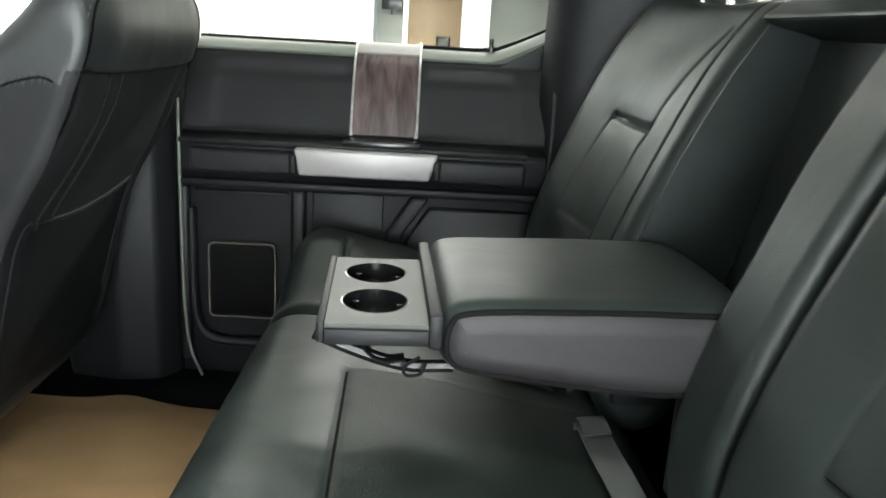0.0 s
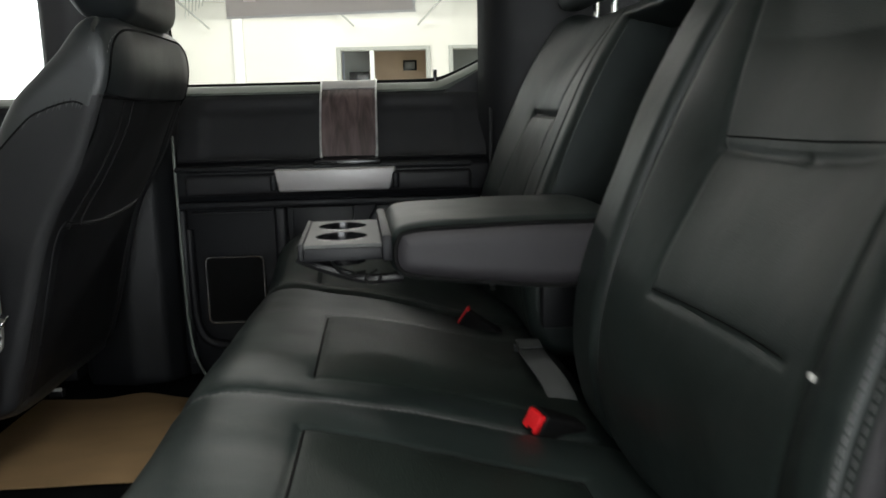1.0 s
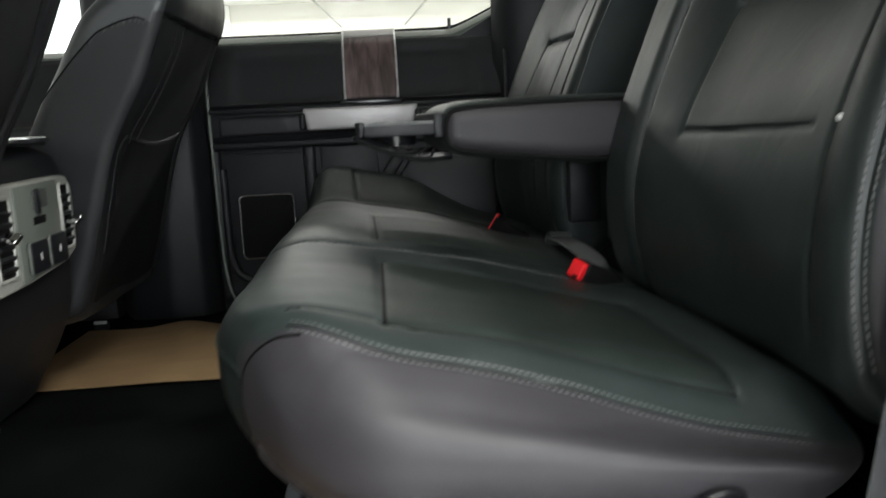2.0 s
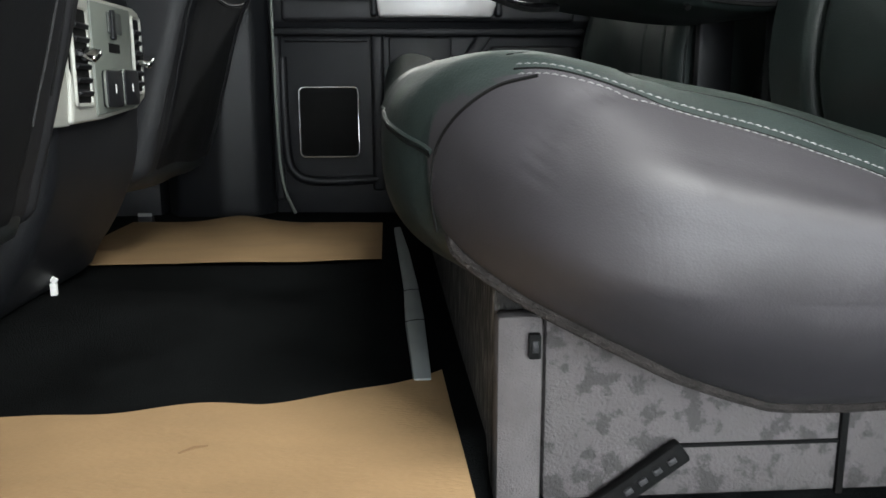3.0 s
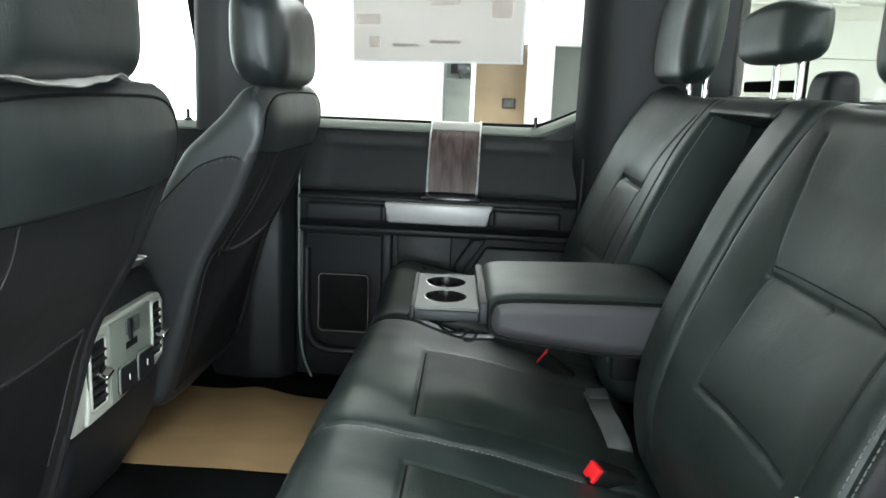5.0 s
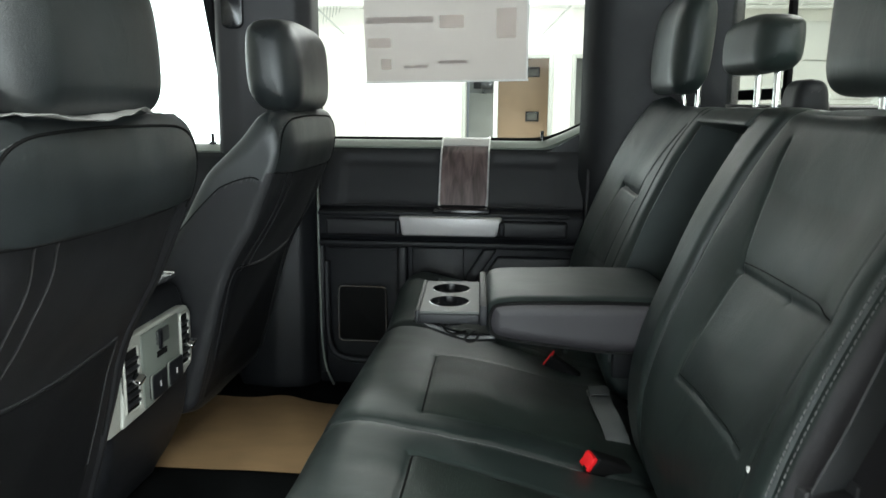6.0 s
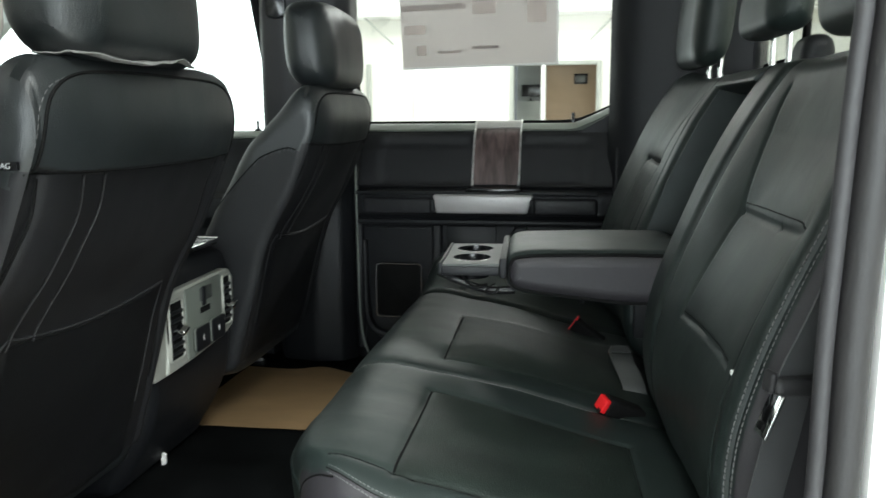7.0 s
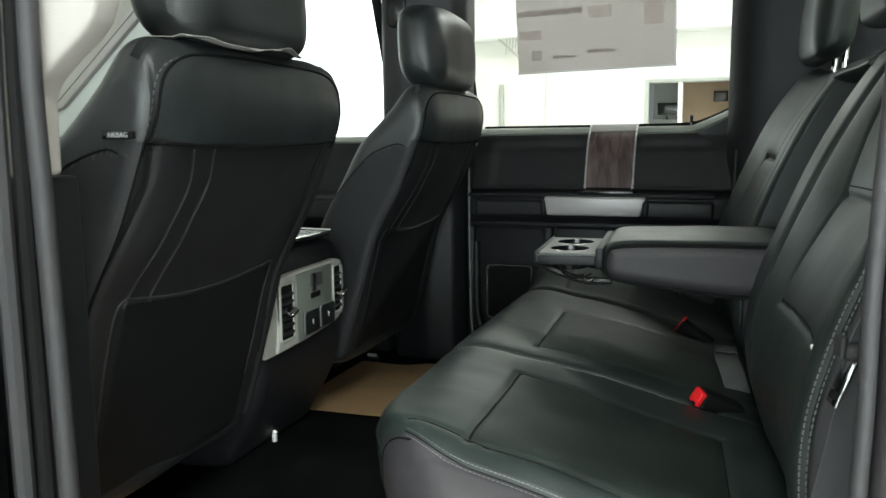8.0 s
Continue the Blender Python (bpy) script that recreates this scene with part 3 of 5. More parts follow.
part("sill_cap", sheet(sillf, 60, 8, 0.012), GREYP, door, "grey window sill cap")
part("corner_trim", prism([(0.285, 0.66), (0.418, 0.66), (0.418, 0.728), (0.405, 0.728)], "y", 1.885, 1.97, 0.003), PLASTIC, door)
part("glass_seal", tube(curve([(-0.342, 1.957, 0.698), (0.1, 1.957, 0.699), (0.27, 1.957, 0.701), (0.33, 1.955, 0.715), (0.412, 1.95, 0.752)], 40), 0.005, 8), SEAM, door)


def upper_pad(u, v):
    """The padded border round the recessed upper panel."""
    x, z = -0.342 + 0.742 * u, 0.514 + 0.152 * v
    dx, dz = max(-0.262 - x, x - 0.318, 0.0), max(0.530 - z, z - 0.630, 0.0)
    out = min(1.0, math.hypot(dx, dz) / 0.034)
    out = out * out * (3 - 2 * out) * max(0.0, min(1.0, (abs(x - 0.067) - 0.072) / 0.012))
    return Vector((x, door_y(z) - 0.003 - 0.007 * out, z))


part("upper_pad", sheet(upper_pad, 110, 40, 0.004), DOORPAD, door, "padded black upper door trim")
part("armrest_band", box((-0.312, 1.738, 0.438), (0.358, 1.76, 0.488), 0.012, 3), DOORPAD, door)
part("armrest_ledge", box((-0.335, 1.742, 0.494), (0.36, 1.79, 0.507), 0.006, 2), PLASTIC, door)
part("lower_ledge", box((-0.335, 1.745, 0.408), (0.385, 1.775, 0.425), 0.007, 2), PLASTIC, door)
# raised frames on the lower panel
for lo, hi in (((-0.342, 1.752, 0.03), (-0.318, 1.78, 0.41)), ((-0.112, 1.748, 0.05), (-0.082, 1.78, 0.41))):
    part("panel_frame", box(lo, hi, 0.009, 3), PLASTIC, door)
part("panel_ledge", tube(curve([(-0.316, 1.764, 0.36), (-0.314, 1.760, 0.20), (-0.308, 1.758, 0.125), (-0.290, 1.757, 0.090), (-0.255, 1.757, 0.076), (-0.20, 1.757, 0.074), (-0.10, 1.757, 0.078)], 50), 0.011, 10), PLASTIC, door)
part("panel_frame", box((-0.308, 1.757, 0.395), (-0.118, 1.772, 0.40), 0.002), PLASTIC, door)
part("grab_recess", box((-0.07, 1.762, 0.18), (0.075, 1.774, 0.405), 0.004), PLASTIC, door)
part("pocket_brace", prism([(0.085, 0.17), (0.115, 0.17), (0.115, 0.325), (0.168, 0.408), (0.132, 0.408), (0.085, 0.335)], "y", 1.742, 1.778, 0.007), PLASTIC, door)
part("map_pocket", prism([(0.125, 0.05), (0.375, 0.05), (0.375, 0.385), (0.168, 0.385), (0.125, 0.315)], "y", 1.752, 1.778, 0.006), DOORPAD, door)
sp = part("speaker_grille", prism(rounded(-0.277, -0.145, 0.134, 0.290, 0.014), "y", 1.752, 1.778, 0.002), SEAM, door, "black speaker grille")
part("frame", frame_ring(-0.279, -0.143, 0.132, 0.292, 1.752, 0.0026, 0.004), BRIGHT, sp, "bright chrome frame")
part("wood_inlay", sheet(lambda u, v: Vector((0.002 + 0.131 * u, door_y(0.520 + 0.158 * v) - 0.006 - 0.004 * math.sin(math.pi * v), 0.520 + 0.158 * v)), 10, 24, 0.004), WOOD, door, "dark wood veneer inlay")
for sx in (0.0, 0.134):
    line = [(sx, door_y(z) - 0.008, z) for z in np.linspace(0.518, 0.682, 16)] + [(sx, 1.925, 0.701), (sx, 1.95, 0.704)]
    part("chrome_strip", tube(line, 0.0038, 8), SATIN, door, "chrome strip")
part("inlay_cap", sheet(lambda u, v: Vector((0.002 + 0.131 * u, 1.893 + 0.055 * v, 0.684 + 0.02 * math.sin(min(1, v * 1.3) * math.pi / 2))), 4, 8, 0.004), SILVER, door)
part("switch_slot", box((-0.012, 1.742, 0.502), (0.146, 1.80, 0.517), 0.004), GLOSS, door)
hd = part("pull_handle", prism([(-0.092, 0.446), (0.164, 0.446), (0.173, 0.472), (0.181, 0.499), (-0.102, 0.499), (-0.097, 0.472)], "y", 1.714, 1.742, 0.006, 3), SILVER, door, "satin silver door pull")
part("handle_end", box((-0.111, 1.712, 0.448), (-0.096, 1.745, 0.488), 0.006, 3), PLASTIC, hd)
part("handle_end", box((0.171, 1.712, 0.448), (0.187, 1.745, 0.488), 0.006, 3), PLASTIC, hd)
part("lock_pin", tube(curve([(0.286, 1.945, 0.700), (0.286, 1.945, 0.714), (0.286, 1.944, 0.720), (0.286, 1.944, 0.726)], 10), 0.0052, 10), GLOSS, door)
part("pin_collar", tube([(0.286, 1.945, 0.697), (0.286, 1.945, 0.704)], 0.011, 14), GLOSS, door)
w2 = thing("window_2", (0.03, 1.93, 0.7), "far rear door window", "window", kind="structure", turn=DOOR)


def glass_y(z):
    return 1.962 - 0.22 * (z - 0.69)


part("pane", sheet(lambda u, v: Vector((-0.37 + 0.80 * u, glass_y(0.68 + 0.62 * v), 0.68 + 0.62 * v)), 2, 2), GLASS, w2).visible_shadow = False
part("frame_post", tube([(-0.372, glass_y(0.68) - 0.015, 0.68), (-0.40, glass_y(1.3) - 0.015, 1.3)], 0.018, 8), SEAM, w2)
part("frame_post", tube([(0.425, glass_y(0.72) - 0.015, 0.72), (0.415, glass_y(1.3) - 0.015, 1.3)], 0.016, 8), SEAM, w2)
part("frame_head", tube([(-0.42, 1.82, 1.29), (0.44, 1.82, 1.29)], 0.03, 8), PLASTIC, w2)

# price sheet stuck on the glass
st = thing("window_sticker", (0.01, 1.9, 0.86), "printed white price sheet taped inside the door window", "sticker", turn=DOOR)


def stick(x, z, out):
    zz = z + 0.02 * (x - 0.01)
    return Vector((x, glass_y(zz) - out, zz))


part("sheet", sheet(lambda u, v: stick(-0.224 + 0.464 * u, 0.866 + 0.34 * v, 0.004 + 0.001 * math.sin(9 * u)), 12, 8, 0.0006), STICKER, st)
part("border", sheet(lambda u, v: stick(-0.226 + 0.468 * u, 0.862 + 0.006 * v, 0.006), 8, 1, 0.0005), WHITEPL, st)
part("border", sheet(lambda u, v: stick(0.234 + 0.006 * u, 0.864 + 0.34 * v, 0.006), 1, 8, 0.0005), WHITEPL, st)
for x0, x1, z0, z1, ink in ((-0.219, -0.026, 1.026, 1.043, INK), (-0.115, -0.045, 0.903, 0.912, INK), (-0.015, 0.068, 0.913, 0.923, INK), (-0.215, -0.150, 0.960, 0.987, FAINT),
                            (-0.180, -0.150, 0.900, 0.930, FAINT), (-0.010, 0.060, 1.010, 1.045, FAINT), (0.150, 0.205, 0.98, 1.06, FAINT), (-0.15, -0.02, 1.095, 1.11, FAINT)):
    part("print_bar", sheet(lambda u, v: stick(x0 + (x1 - x0) * u, z0 + (z1 - z0) * v, 0.0065), 3, 1, 0.0004), ink, st)

# ---- far front door ----
fd = thing("door_2", (-1.1, 1.85, 0), "closed front passenger door with black trim", "car door", kind="structure", turn=pose(0, -0.003, 0.0))
part("trim_panel", prism([(p[0] - 0.01, p[1] - 0.012) for p in PROF] + [(1.985, 0.678), (1.985, -0.04)], "x", -2.02, -0.61, 0.004), PLASTIC, fd)
part("sill_cap", sheet(lambda u, v: Vector((-2.02 + 1.39 * u, 1.884 + 0.06 * v, 0.666 + 0.018 * math.sin(min(1, v * 1.3) * math.pi / 2))), 8, 6, 0.012), GREYP, fd)
part("lock_pin", tube(curve([(-0.70, 1.93, 0.684), (-0.70, 1.93, 0.70), (-0.70, 1.93, 0.715)], 8), 0.0052, 10), GLOSS, fd)
part("pin_collar", tube([(-0.70, 1.93, 0.683), (-0.70, 1.93, 0.69)], 0.011, 14), GLOSS, fd)
w3 = thing("window_3", (-1.1, 1.93, 0.7), "front passenger door window", "window", kind="structure", turn=pose(0, -0.003, 0.0))
part("pane", sheet(lambda u, v: Vector((-1.95 + 1.3 * u, glass_y(0.68 + 0.62 * v), 0.68 + 0.62 * v)), 2, 2), GLASS, w3).visible_shadow = False
part("frame_post", tube([(-0.635, glass_y(0.67) - 0.012, 0.67), (-0.685, glass_y(1.3) - 0.012, 1.3)], 0.016, 8), SEAM, w3)

# ---- near side ----
nb = thing("b_pillar_trim", (-0.29, 0.08, 0), "grey rubber seal and dark trim on the door pillar", "pillar trim", kind="structure", turn=pose(-0.012, 0.02, 0.008))
part("trim", prism([(-0.335, 0.085), (-0.285, 0.08), (-0.275, 0.09), (-0.285, 0.16), (-0.36, 0.17)], "z", -0.02, 0.625, 0.008, 3), PLASTIC, nb)
part("upper_trim", prism([(-0.33, 0.627), (-0.268, 0.627), (-0.266, 0.705), (-0.256, 0.722), (-0.231, 0.742), (-0.205, 0.760), (-0.189, 0.775), (-0.181, 0.795), (-0.178, 0.85), (-0.175, 1.3), (-0.33, 1.3)], "y", 0.085, 0.12, 0.006, 3), HEADLINER, nb, "light grey upper trim")
part("door_seal", tube(curve([(-0.243, 0.07, -0.01), (-0.243, 0.07, 0.2), (-0.245, 0.07, 0.42), (-0.248, 0.07, 0.6), (-0.249, 0.07, 0.8), (-0.245, 0.09, 1.28)], 40), 0.010, 10), RUBBER, nb, "grey rubber door seal")
# Black bar fills the gap between two seals: the gap's shade as colour.
part("gap_shade_bar", tube(curve([(-0.266, 0.066, -0.01), (-0.268, 0.066, 0.2), (-0.268, 0.066, 0.42), (-0.268, 0.066, 0.6), (-0.268, 0.07, 0.8), (-0.262, 0.09, 1.28)], 40), 0.008, 8), SEAM, nb)
part("outer_seal", tube(curve([(-0.284, 0.055, -0.01), (-0.286, 0.055, 0.2), (-0.286, 0.055, 0.42), (-0.286, 0.055, 0.6), (-0.286, 0.06, 0.8), (-0.28, 0.08, 1.28)], 40), 0.010, 8), RUBBER, nb)
nc = thing("c_pillar_trim", (0.5, 0.08, 0), "grey rubber seal along the rear door opening", "pillar trim", kind="structure", turn=pose(0.004, 0.008, 0.008))
# The middle bar is black to stand in for the groove's shade.
for name, dx, dy, r, stuff in (("door_seal", -0.0165, 0.0, 0.0060, RUBBER), ("groove_shade_bar", -0.0095, 0.008, 0.0045, SEAM), ("pillar_cover", 0.002, 0.002, 0.0125, SEALGREY)):
    part(name, tube(curve([(x + dx, 0.056 + y + dy, z) for x, y, z in ((0.457, 0, -0.02), (0.474, 0, 0.25), (0.482, 0, 0.45), (0.4825, 0, 0.56), (0.488, 0, 0.72), (0.492, 0.005, 0.85), (0.476, 0.038, 1.28))], 40), r, 12), stuff, nc)
part("trim", prism([(0.63, 0.118), (0.74, 0.118), (0.74, 0.17), (0.68, 0.175), (0.64, 0.15)], "z", -0.02, 1.3, 0.01, 3), PLASTIC, nc)
d4 = thing("door_4", (-0.39, -0.05, 0), "near rear door standing wide open", "car door", kind="structure", turn=pose(-0.39, -0.04, 0, 0, 0, 12) @ pose(0.39, 0.04, 0))
part("inner_panel", box((-0.40, -0.92, -0.12), (-0.35, -0.03, 0.66), 0.02, 3), PLASTIC, d4)
part("outer_skin", box((-0.47, -0.95, -0.2), (-0.405, -0.02, 0.68), 0.025, 3), WHITEP, d4)
part("window_frame", tube([(-0.42, -0.05, 0.67), (-0.42, -0.10, 1.25), (-0.42, -0.80, 1.25), (-0.42, -0.92, 0.67)], 0.028, 10), PLASTIC, d4)
part("pane", sheet(lambda u, v: Vector((-0.42, -0.07 - 0.80 * u, 0.67 + 0.58 * v)), 2, 2), GLASS, d4).visible_shadow = False
d3 = thing("door_3", (-1.0, 0.05, 0), "closed driver door with dark trim", "car door", kind="structure")
part("trim_panel", prism([(0.0, -0.05), (0.12, -0.05), (0.125, 0.45), (0.05, 0.67), (0.0, 0.67)], "x", -2.02, -0.37, 0.01), PLASTIC, d3)

# dashboard and windscreen
dash = thing("dashboard", (-1.5, 0.95, 0.3), "dark moulded dashboard", "dashboard", kind="structure")
bm, _, _ = pillow([(-2.05, 0.1), (-1.60, 0.15), (-1.48, 0.35), (-1.50, 0.55), (-1.60, 0.64), (-2.05, 0.66)], 0.13, 1.8, 0.03, 60, 8)
part("dash_body", bm, PLASTIC, dash)
ws = thing("windscreen", (-1.3, 0.95, 1.0), "raked windscreen", "window", kind="structure")
part("pane", sheet(lambda u, v: Vector((-2.05 + 0.64 * v, 0.12 + 1.74 * u, 0.68 + 0.64 * v)), 2, 2), GLASS, ws).visible_shadow = False

# ---- floor coverings ----


def near_paper(u, v):
    x = -0.78 + (0.754 + 0.012 * (1 - v)) * u
    edge = 0.545 + 0.10 * max(0, (x + 0.20) / 0.19) ** 1.3 * (x > -0.20) + 0.006 * math.sin(21 * x) + 0.004 * math.sin(47 * x + 1)
    y = 0.07 + (edge - 0.07) * v
    return Vector((x, y, 0.004 + 0.004 * noise.noise(Vector((x * 6, y * 6, 0))) + 0.003))


mat1 = solid("paper_mat", sheet(near_paper, 90, 40, 0.0012), PAPER, "tan kraft paper floor mat with a wavy edge", "floor mat", at=(-0.35, 0.3, 0))


part("tear", tube([(-0.246, 0.451, 0.0085), (-0.236, 0.460, 0.0095), (-0.226, 0.464, 0.0085)], 0.0016, 6), TORN, mat1, "short brown tear in the paper")


def far_paper(u, v):
    x = -0.63 + 0.54 * u
    y = 1.165 + 0.012 * u + (0.385 + 0.06 * (1 - u)) * v
    return Vector((x, y, 0.012 + 0.003 * noise.noise(Vector((x * 7, y * 7, 3))) + 0.014 * math.exp(-((x + 0.25 + 0.5 * (y - 1.3)) / 0.06) ** 2) * v))


solid("paper_mat", sheet(far_paper, 60, 40, 0.0012), PAPER, "tan kraft paper floor mat lying on the carpet", "floor mat", at=(-0.35, 1.3, 0))
fb = solid("floor_bracket", prism([(-0.066, 1.50), (-0.052, 1.51), (-0.042, 1.27), (-0.036, 1.0), (-0.035, 0.84), (-0.038, 0.60), (-0.056, 0.60), (-0.059, 0.82), (-0.057, 1.0)], "z", -0.004, 0.011, 0.003), STRIP, "pale grey folded strip along the storage box", "bracket", at=(-0.065, 0.85, 0))
for ky in (0.80, 0.955):
    part("fold", tube([(-0.059, ky, 0.0105), (-0.047, ky + 0.006, 0.0112), (-0.035, ky + 0.008, 0.0105)], 0.0009, 6), RUBBER, fb)
cl = thing("plastic_clip", (-0.545, 0.965, 0), "small white plastic clip at the carpet edge", "clip", turn=pose(0.015, -0.03, 0))
part("tab", box((-0.549, 0.960, 0.018), (-0.541, 0.970, 0.036), 0.002), WHITEPL, cl)
part("nub", box((-0.548, 0.961, 0.036), (-0.539, 0.967, 0.044), 0.0015, turn=pose(0, 0, 0, 0, 30, 0)), WHITEPL, cl)
cl = thing("plastic_clip", (-0.613, 1.655, 0), "flat pale grey clip lying beside the pillar trim", "clip")
part("tab", box((-0.632, 1.645, 0.0), (-0.600, 1.665, 0.018), 0.003), PLASTIC, cl)
part("bar", box((-0.630, 1.641, 0.018), (-0.600, 1.649, 0.0255), 0.002), LIGHTSEAL, cl)

lint = bmesh.new()
rnd = random.Random(4)
for _ in range(12):
    lx, ly, r = rnd.uniform(-0.55, -0.12), rnd.uniform(0.62, 1.12), rnd.uniform(0.0007, 0.0012)
    lz = 0.004 * math.sin(9 * lx + 3 * ly) * math.sin(5 * ly) - 0.006 + 0.012 * math.exp(-((ly - 0.9) / 0.16) ** 2) * (1 if lx < -0.3 else 0)
    box((lx - r * 1.5, ly - r, lz - 0.001), (lx + r * 1.5, ly + r, lz + 0.0012), 0, 1, pose(0, 0, 0, 0, 0, rnd.uniform(0, 180)), lint)
solid("lint", lint, GREYP, "scattered pale lint specks on the black carpet", "lint", "stuff", at=(-0.3, 0.85, 0))

# ---- under-seat storage box ----
sb = thing("storage_box", (0.22, 0.9, 0), "carpeted under-seat storage box with latch and strap", "storage box", turn=pose(-0.004, 0.011, 0.011))
part("front_panel", box((0.004, 0.425, -0.04), (0.03, 1.56, 0.165), 0.006), FIBRE, sb, "dark fibrous carpet front")
part("end_panel", box((0.042, 0.413, -0.04), (0.44, 0.432, 0.165), 0.006), FUZZ, sb, "grey mottled carpet side")
part("end_post", box((0.004, 0.404, -0.04), (0.040, 0.426, 0.115), 0.006), POST, sb)
part("lid", box((0.02, 0.41, 0.15), (0.44, 1.56, 0.19), 0.008), FIBRE, sb)
lt = part("latch", prism(rounded(0.0275, 0.0365, 0.083, 0.102, 0.0015), "y", 0.398, 0.406, 0.002), SEAM, sb, "small black latch")
part("catch", box((0.0300, 0.3972, 0.088), (0.0345, 0.400, 0.097), 0.0005), PLASTIC, lt)
part("seam", box((0.150, 0.4105, 0.003), (0.280, 0.414, 0.0060), 0.0005), SEAM, sb)
part("seam", box((0.280, 0.4095, -0.04), (0.286, 0.414, 0.05), 0.0005), SEAM, sb)
strap = part("strap", box((0.070, 0.400, -0.031), (0.16, 0.412, -0.012), 0.003, turn=pose(0, 0, 0, 0, -36, 0)), SEAM, sb, "black slotted strap")
for k in range(4):
    part("slot", box((0.104 + 0.011 * k, 0.398, -0.029 + 0.008 * k), (0.111 + 0.011 * k, 0.402, -0.024 + 0.008 * k), 0.0008, turn=pose(0, 0, 0, 0, -33, 0)), RUBBER, strap)

# ---- rear seat, wide part ----
TOP = [(-0.055, 0.166), (-0.074, 0.195), (-0.080, 0.235), (-0.074, 0.273), (-0.047, 0.301), (0.0, 0.309), (0.08, 0.297), (0.20, 0.273), (0.35, 0.230), (0.45, 0.208),
       (0.487, 0.17), (0.47, 0.125), (0.40, 0.078), (0.29, 0.070), (0.20, 0.073), (0.11, 0.092), (0.034, 0.120), (-0.02, 0.143)]


def cushion_disp(y0, y1, seams, lines, panels, r=0.035):
    def f(p, n):
        d = wob(p, 5.0, 0.003) + wob(p, 17.0, 0.0014)
        up = max(0.0, min(1.0, (n.z - 0.05) / 0.45))
        up = up * up * (3 - 2 * up)
        if n.y < 0:
            d += 0.004 * max(0.0, 1 - ((p.x - 0.22) / 0.28) ** 2) * max(0.0, 1 - ((p.z - 0.18) / 0.11) ** 2) * n.y ** 2
        d += 0.004 * math.exp(-((p.y - 1.0) / 0.2) ** 4) * up
        if n.y > -0.95:
            d += dent(abs(p.y - (y0 + 0.293 * r)), 0.0022, 0.002) * max(0.0, min(1.0, (p.z - 0.20) / 0.04))
        face = max(up, max(0.0, min(1.0, (-n.x - 0.2) / 0.3)))
        if face > 0:
            for s in seams:
                d += (dent(abs(p.y - s), 0.005, 0.007) + dent(abs(p.y - s), 0.018, 0.004)) * face
                d += 0.0004 * math.sin(p.x * 150 + 3 * math.sin(p.x * 40)) * math.exp(-((abs(p.y - s) - 0.012) / 0.010) ** 2) * face
        if up > 0:
            for ax, ay, bx, by, dep in lines:
                q = seg(p.x, p.y, ax, ay, bx, by)
                d += (dent(q, 0.0050, dep * 0.5) + dent(q, 0.03, dep * 0.25)) * up
            for cx, cy, rx, ry, dep in panels:
                d -= dep * math.exp(-(((p.x - cx) / rx) ** 4 + ((p.y - cy) / ry) ** 4)) * up
            if y0 < 1:
                k = max(0.0, min(1.0, (y0 + 0.12 - p.y) / 0.12))
                d -= min(0.058, 0.018 + 0.06 * max(0.0, p.x)) * k * k * (3 - 2 * k) * up * max(0.0, n.z)
        return d
    return f


def tuck(p):
    """The nose runs square to the cab, its outer corner is rounded, and the outer side leans inwards towards its lower edge."""
    k = max(0.0, min(1.0, (0.50 - p.y) / 0.2))
    edge = max(0.0, min(1.0, (0.43 - p.y) / 0.14))
    nose = max(0.0, min(1.0, (0.10 - p.x) / 0.15))
    round_off = max(0.0, min(1.0, (0.54 - p.y) / 0.20))
    x = p.x + nose * (0.0558 * (p.y - 0.77) - 0.004 + 0.030 * round_off * round_off)
    sweep = max(0.0, min(1.0, (0.08 - p.x) / 0.16))
    sag = 0.030 * max(0.0, min(1.0, (p.x + 0.02) / 0.2)) * max(0.0, min(1.0, (0.47 - p.y) / 0.1)) * max(0.0, min(1.0, (0.16 - p.z) / 0.06))
    return Vector((x, p.y + k * (0.05 * max(0.0, (0.20 - p.z) / 0.11) ** 2 + 0.13 * sweep * sweep),
                   p.z - sag - 0.11 * max(0.0, p.x) * edge * edge * (3 - 2 * edge) * max(0.0, min(1.0, (p.z - 0.12) / 0.12))))


def square_nose(p):
    """The narrow cushion: square nose, with a crown that rises towards the door."""
    nose = max(0.0, min(1.0, (0.10 - p.x) / 0.15))
    u = max(0.0, min(1.0, (p.y - 1.36) / 0.22))
    top = max(0.0, min(1.0, (p.z - 0.20) / 0.08)) * max(0.0, min(1.0, (0.42 - p.x) / 0.2))
    return Vector((p.x + nose * (0.0558 * (p.y - 0.77) - 0.004), p.y, p.z + 0.05 * u * u * (3 - 2 * u) * top))


seat = thing("rear_seat", (0.25, 0.7, 0.1), "wide black leather rear bench seat with grey stitching", "car seat", turn=REAR)
LINES = [(0.064, 0.375, 0.075, 0.672, 0.006), (0.075, 0.672, 0.206, 0.654, 0.005), (0.206, 0.654, 0.378, 0.648, 0.005), (0.378, 0.648, 0.378, 0.37, 0.005), (-0.02, 0.395, 0.09, 0.378, 0.004),
         (0.09, 0.378, 0.378, 0.37, 0.004), (0.079, 0.82, 0.086, 1.13, 0.006), (0.079, 0.825, 0.36, 0.835, 0.003), (0.086, 1.145, 0.36, 1.17, 0.003)]
PANELS = [(0.22, 0.515, 0.16, 0.145, 0.0075), (0.22, 0.99, 0.14, 0.14, 0.0015)]
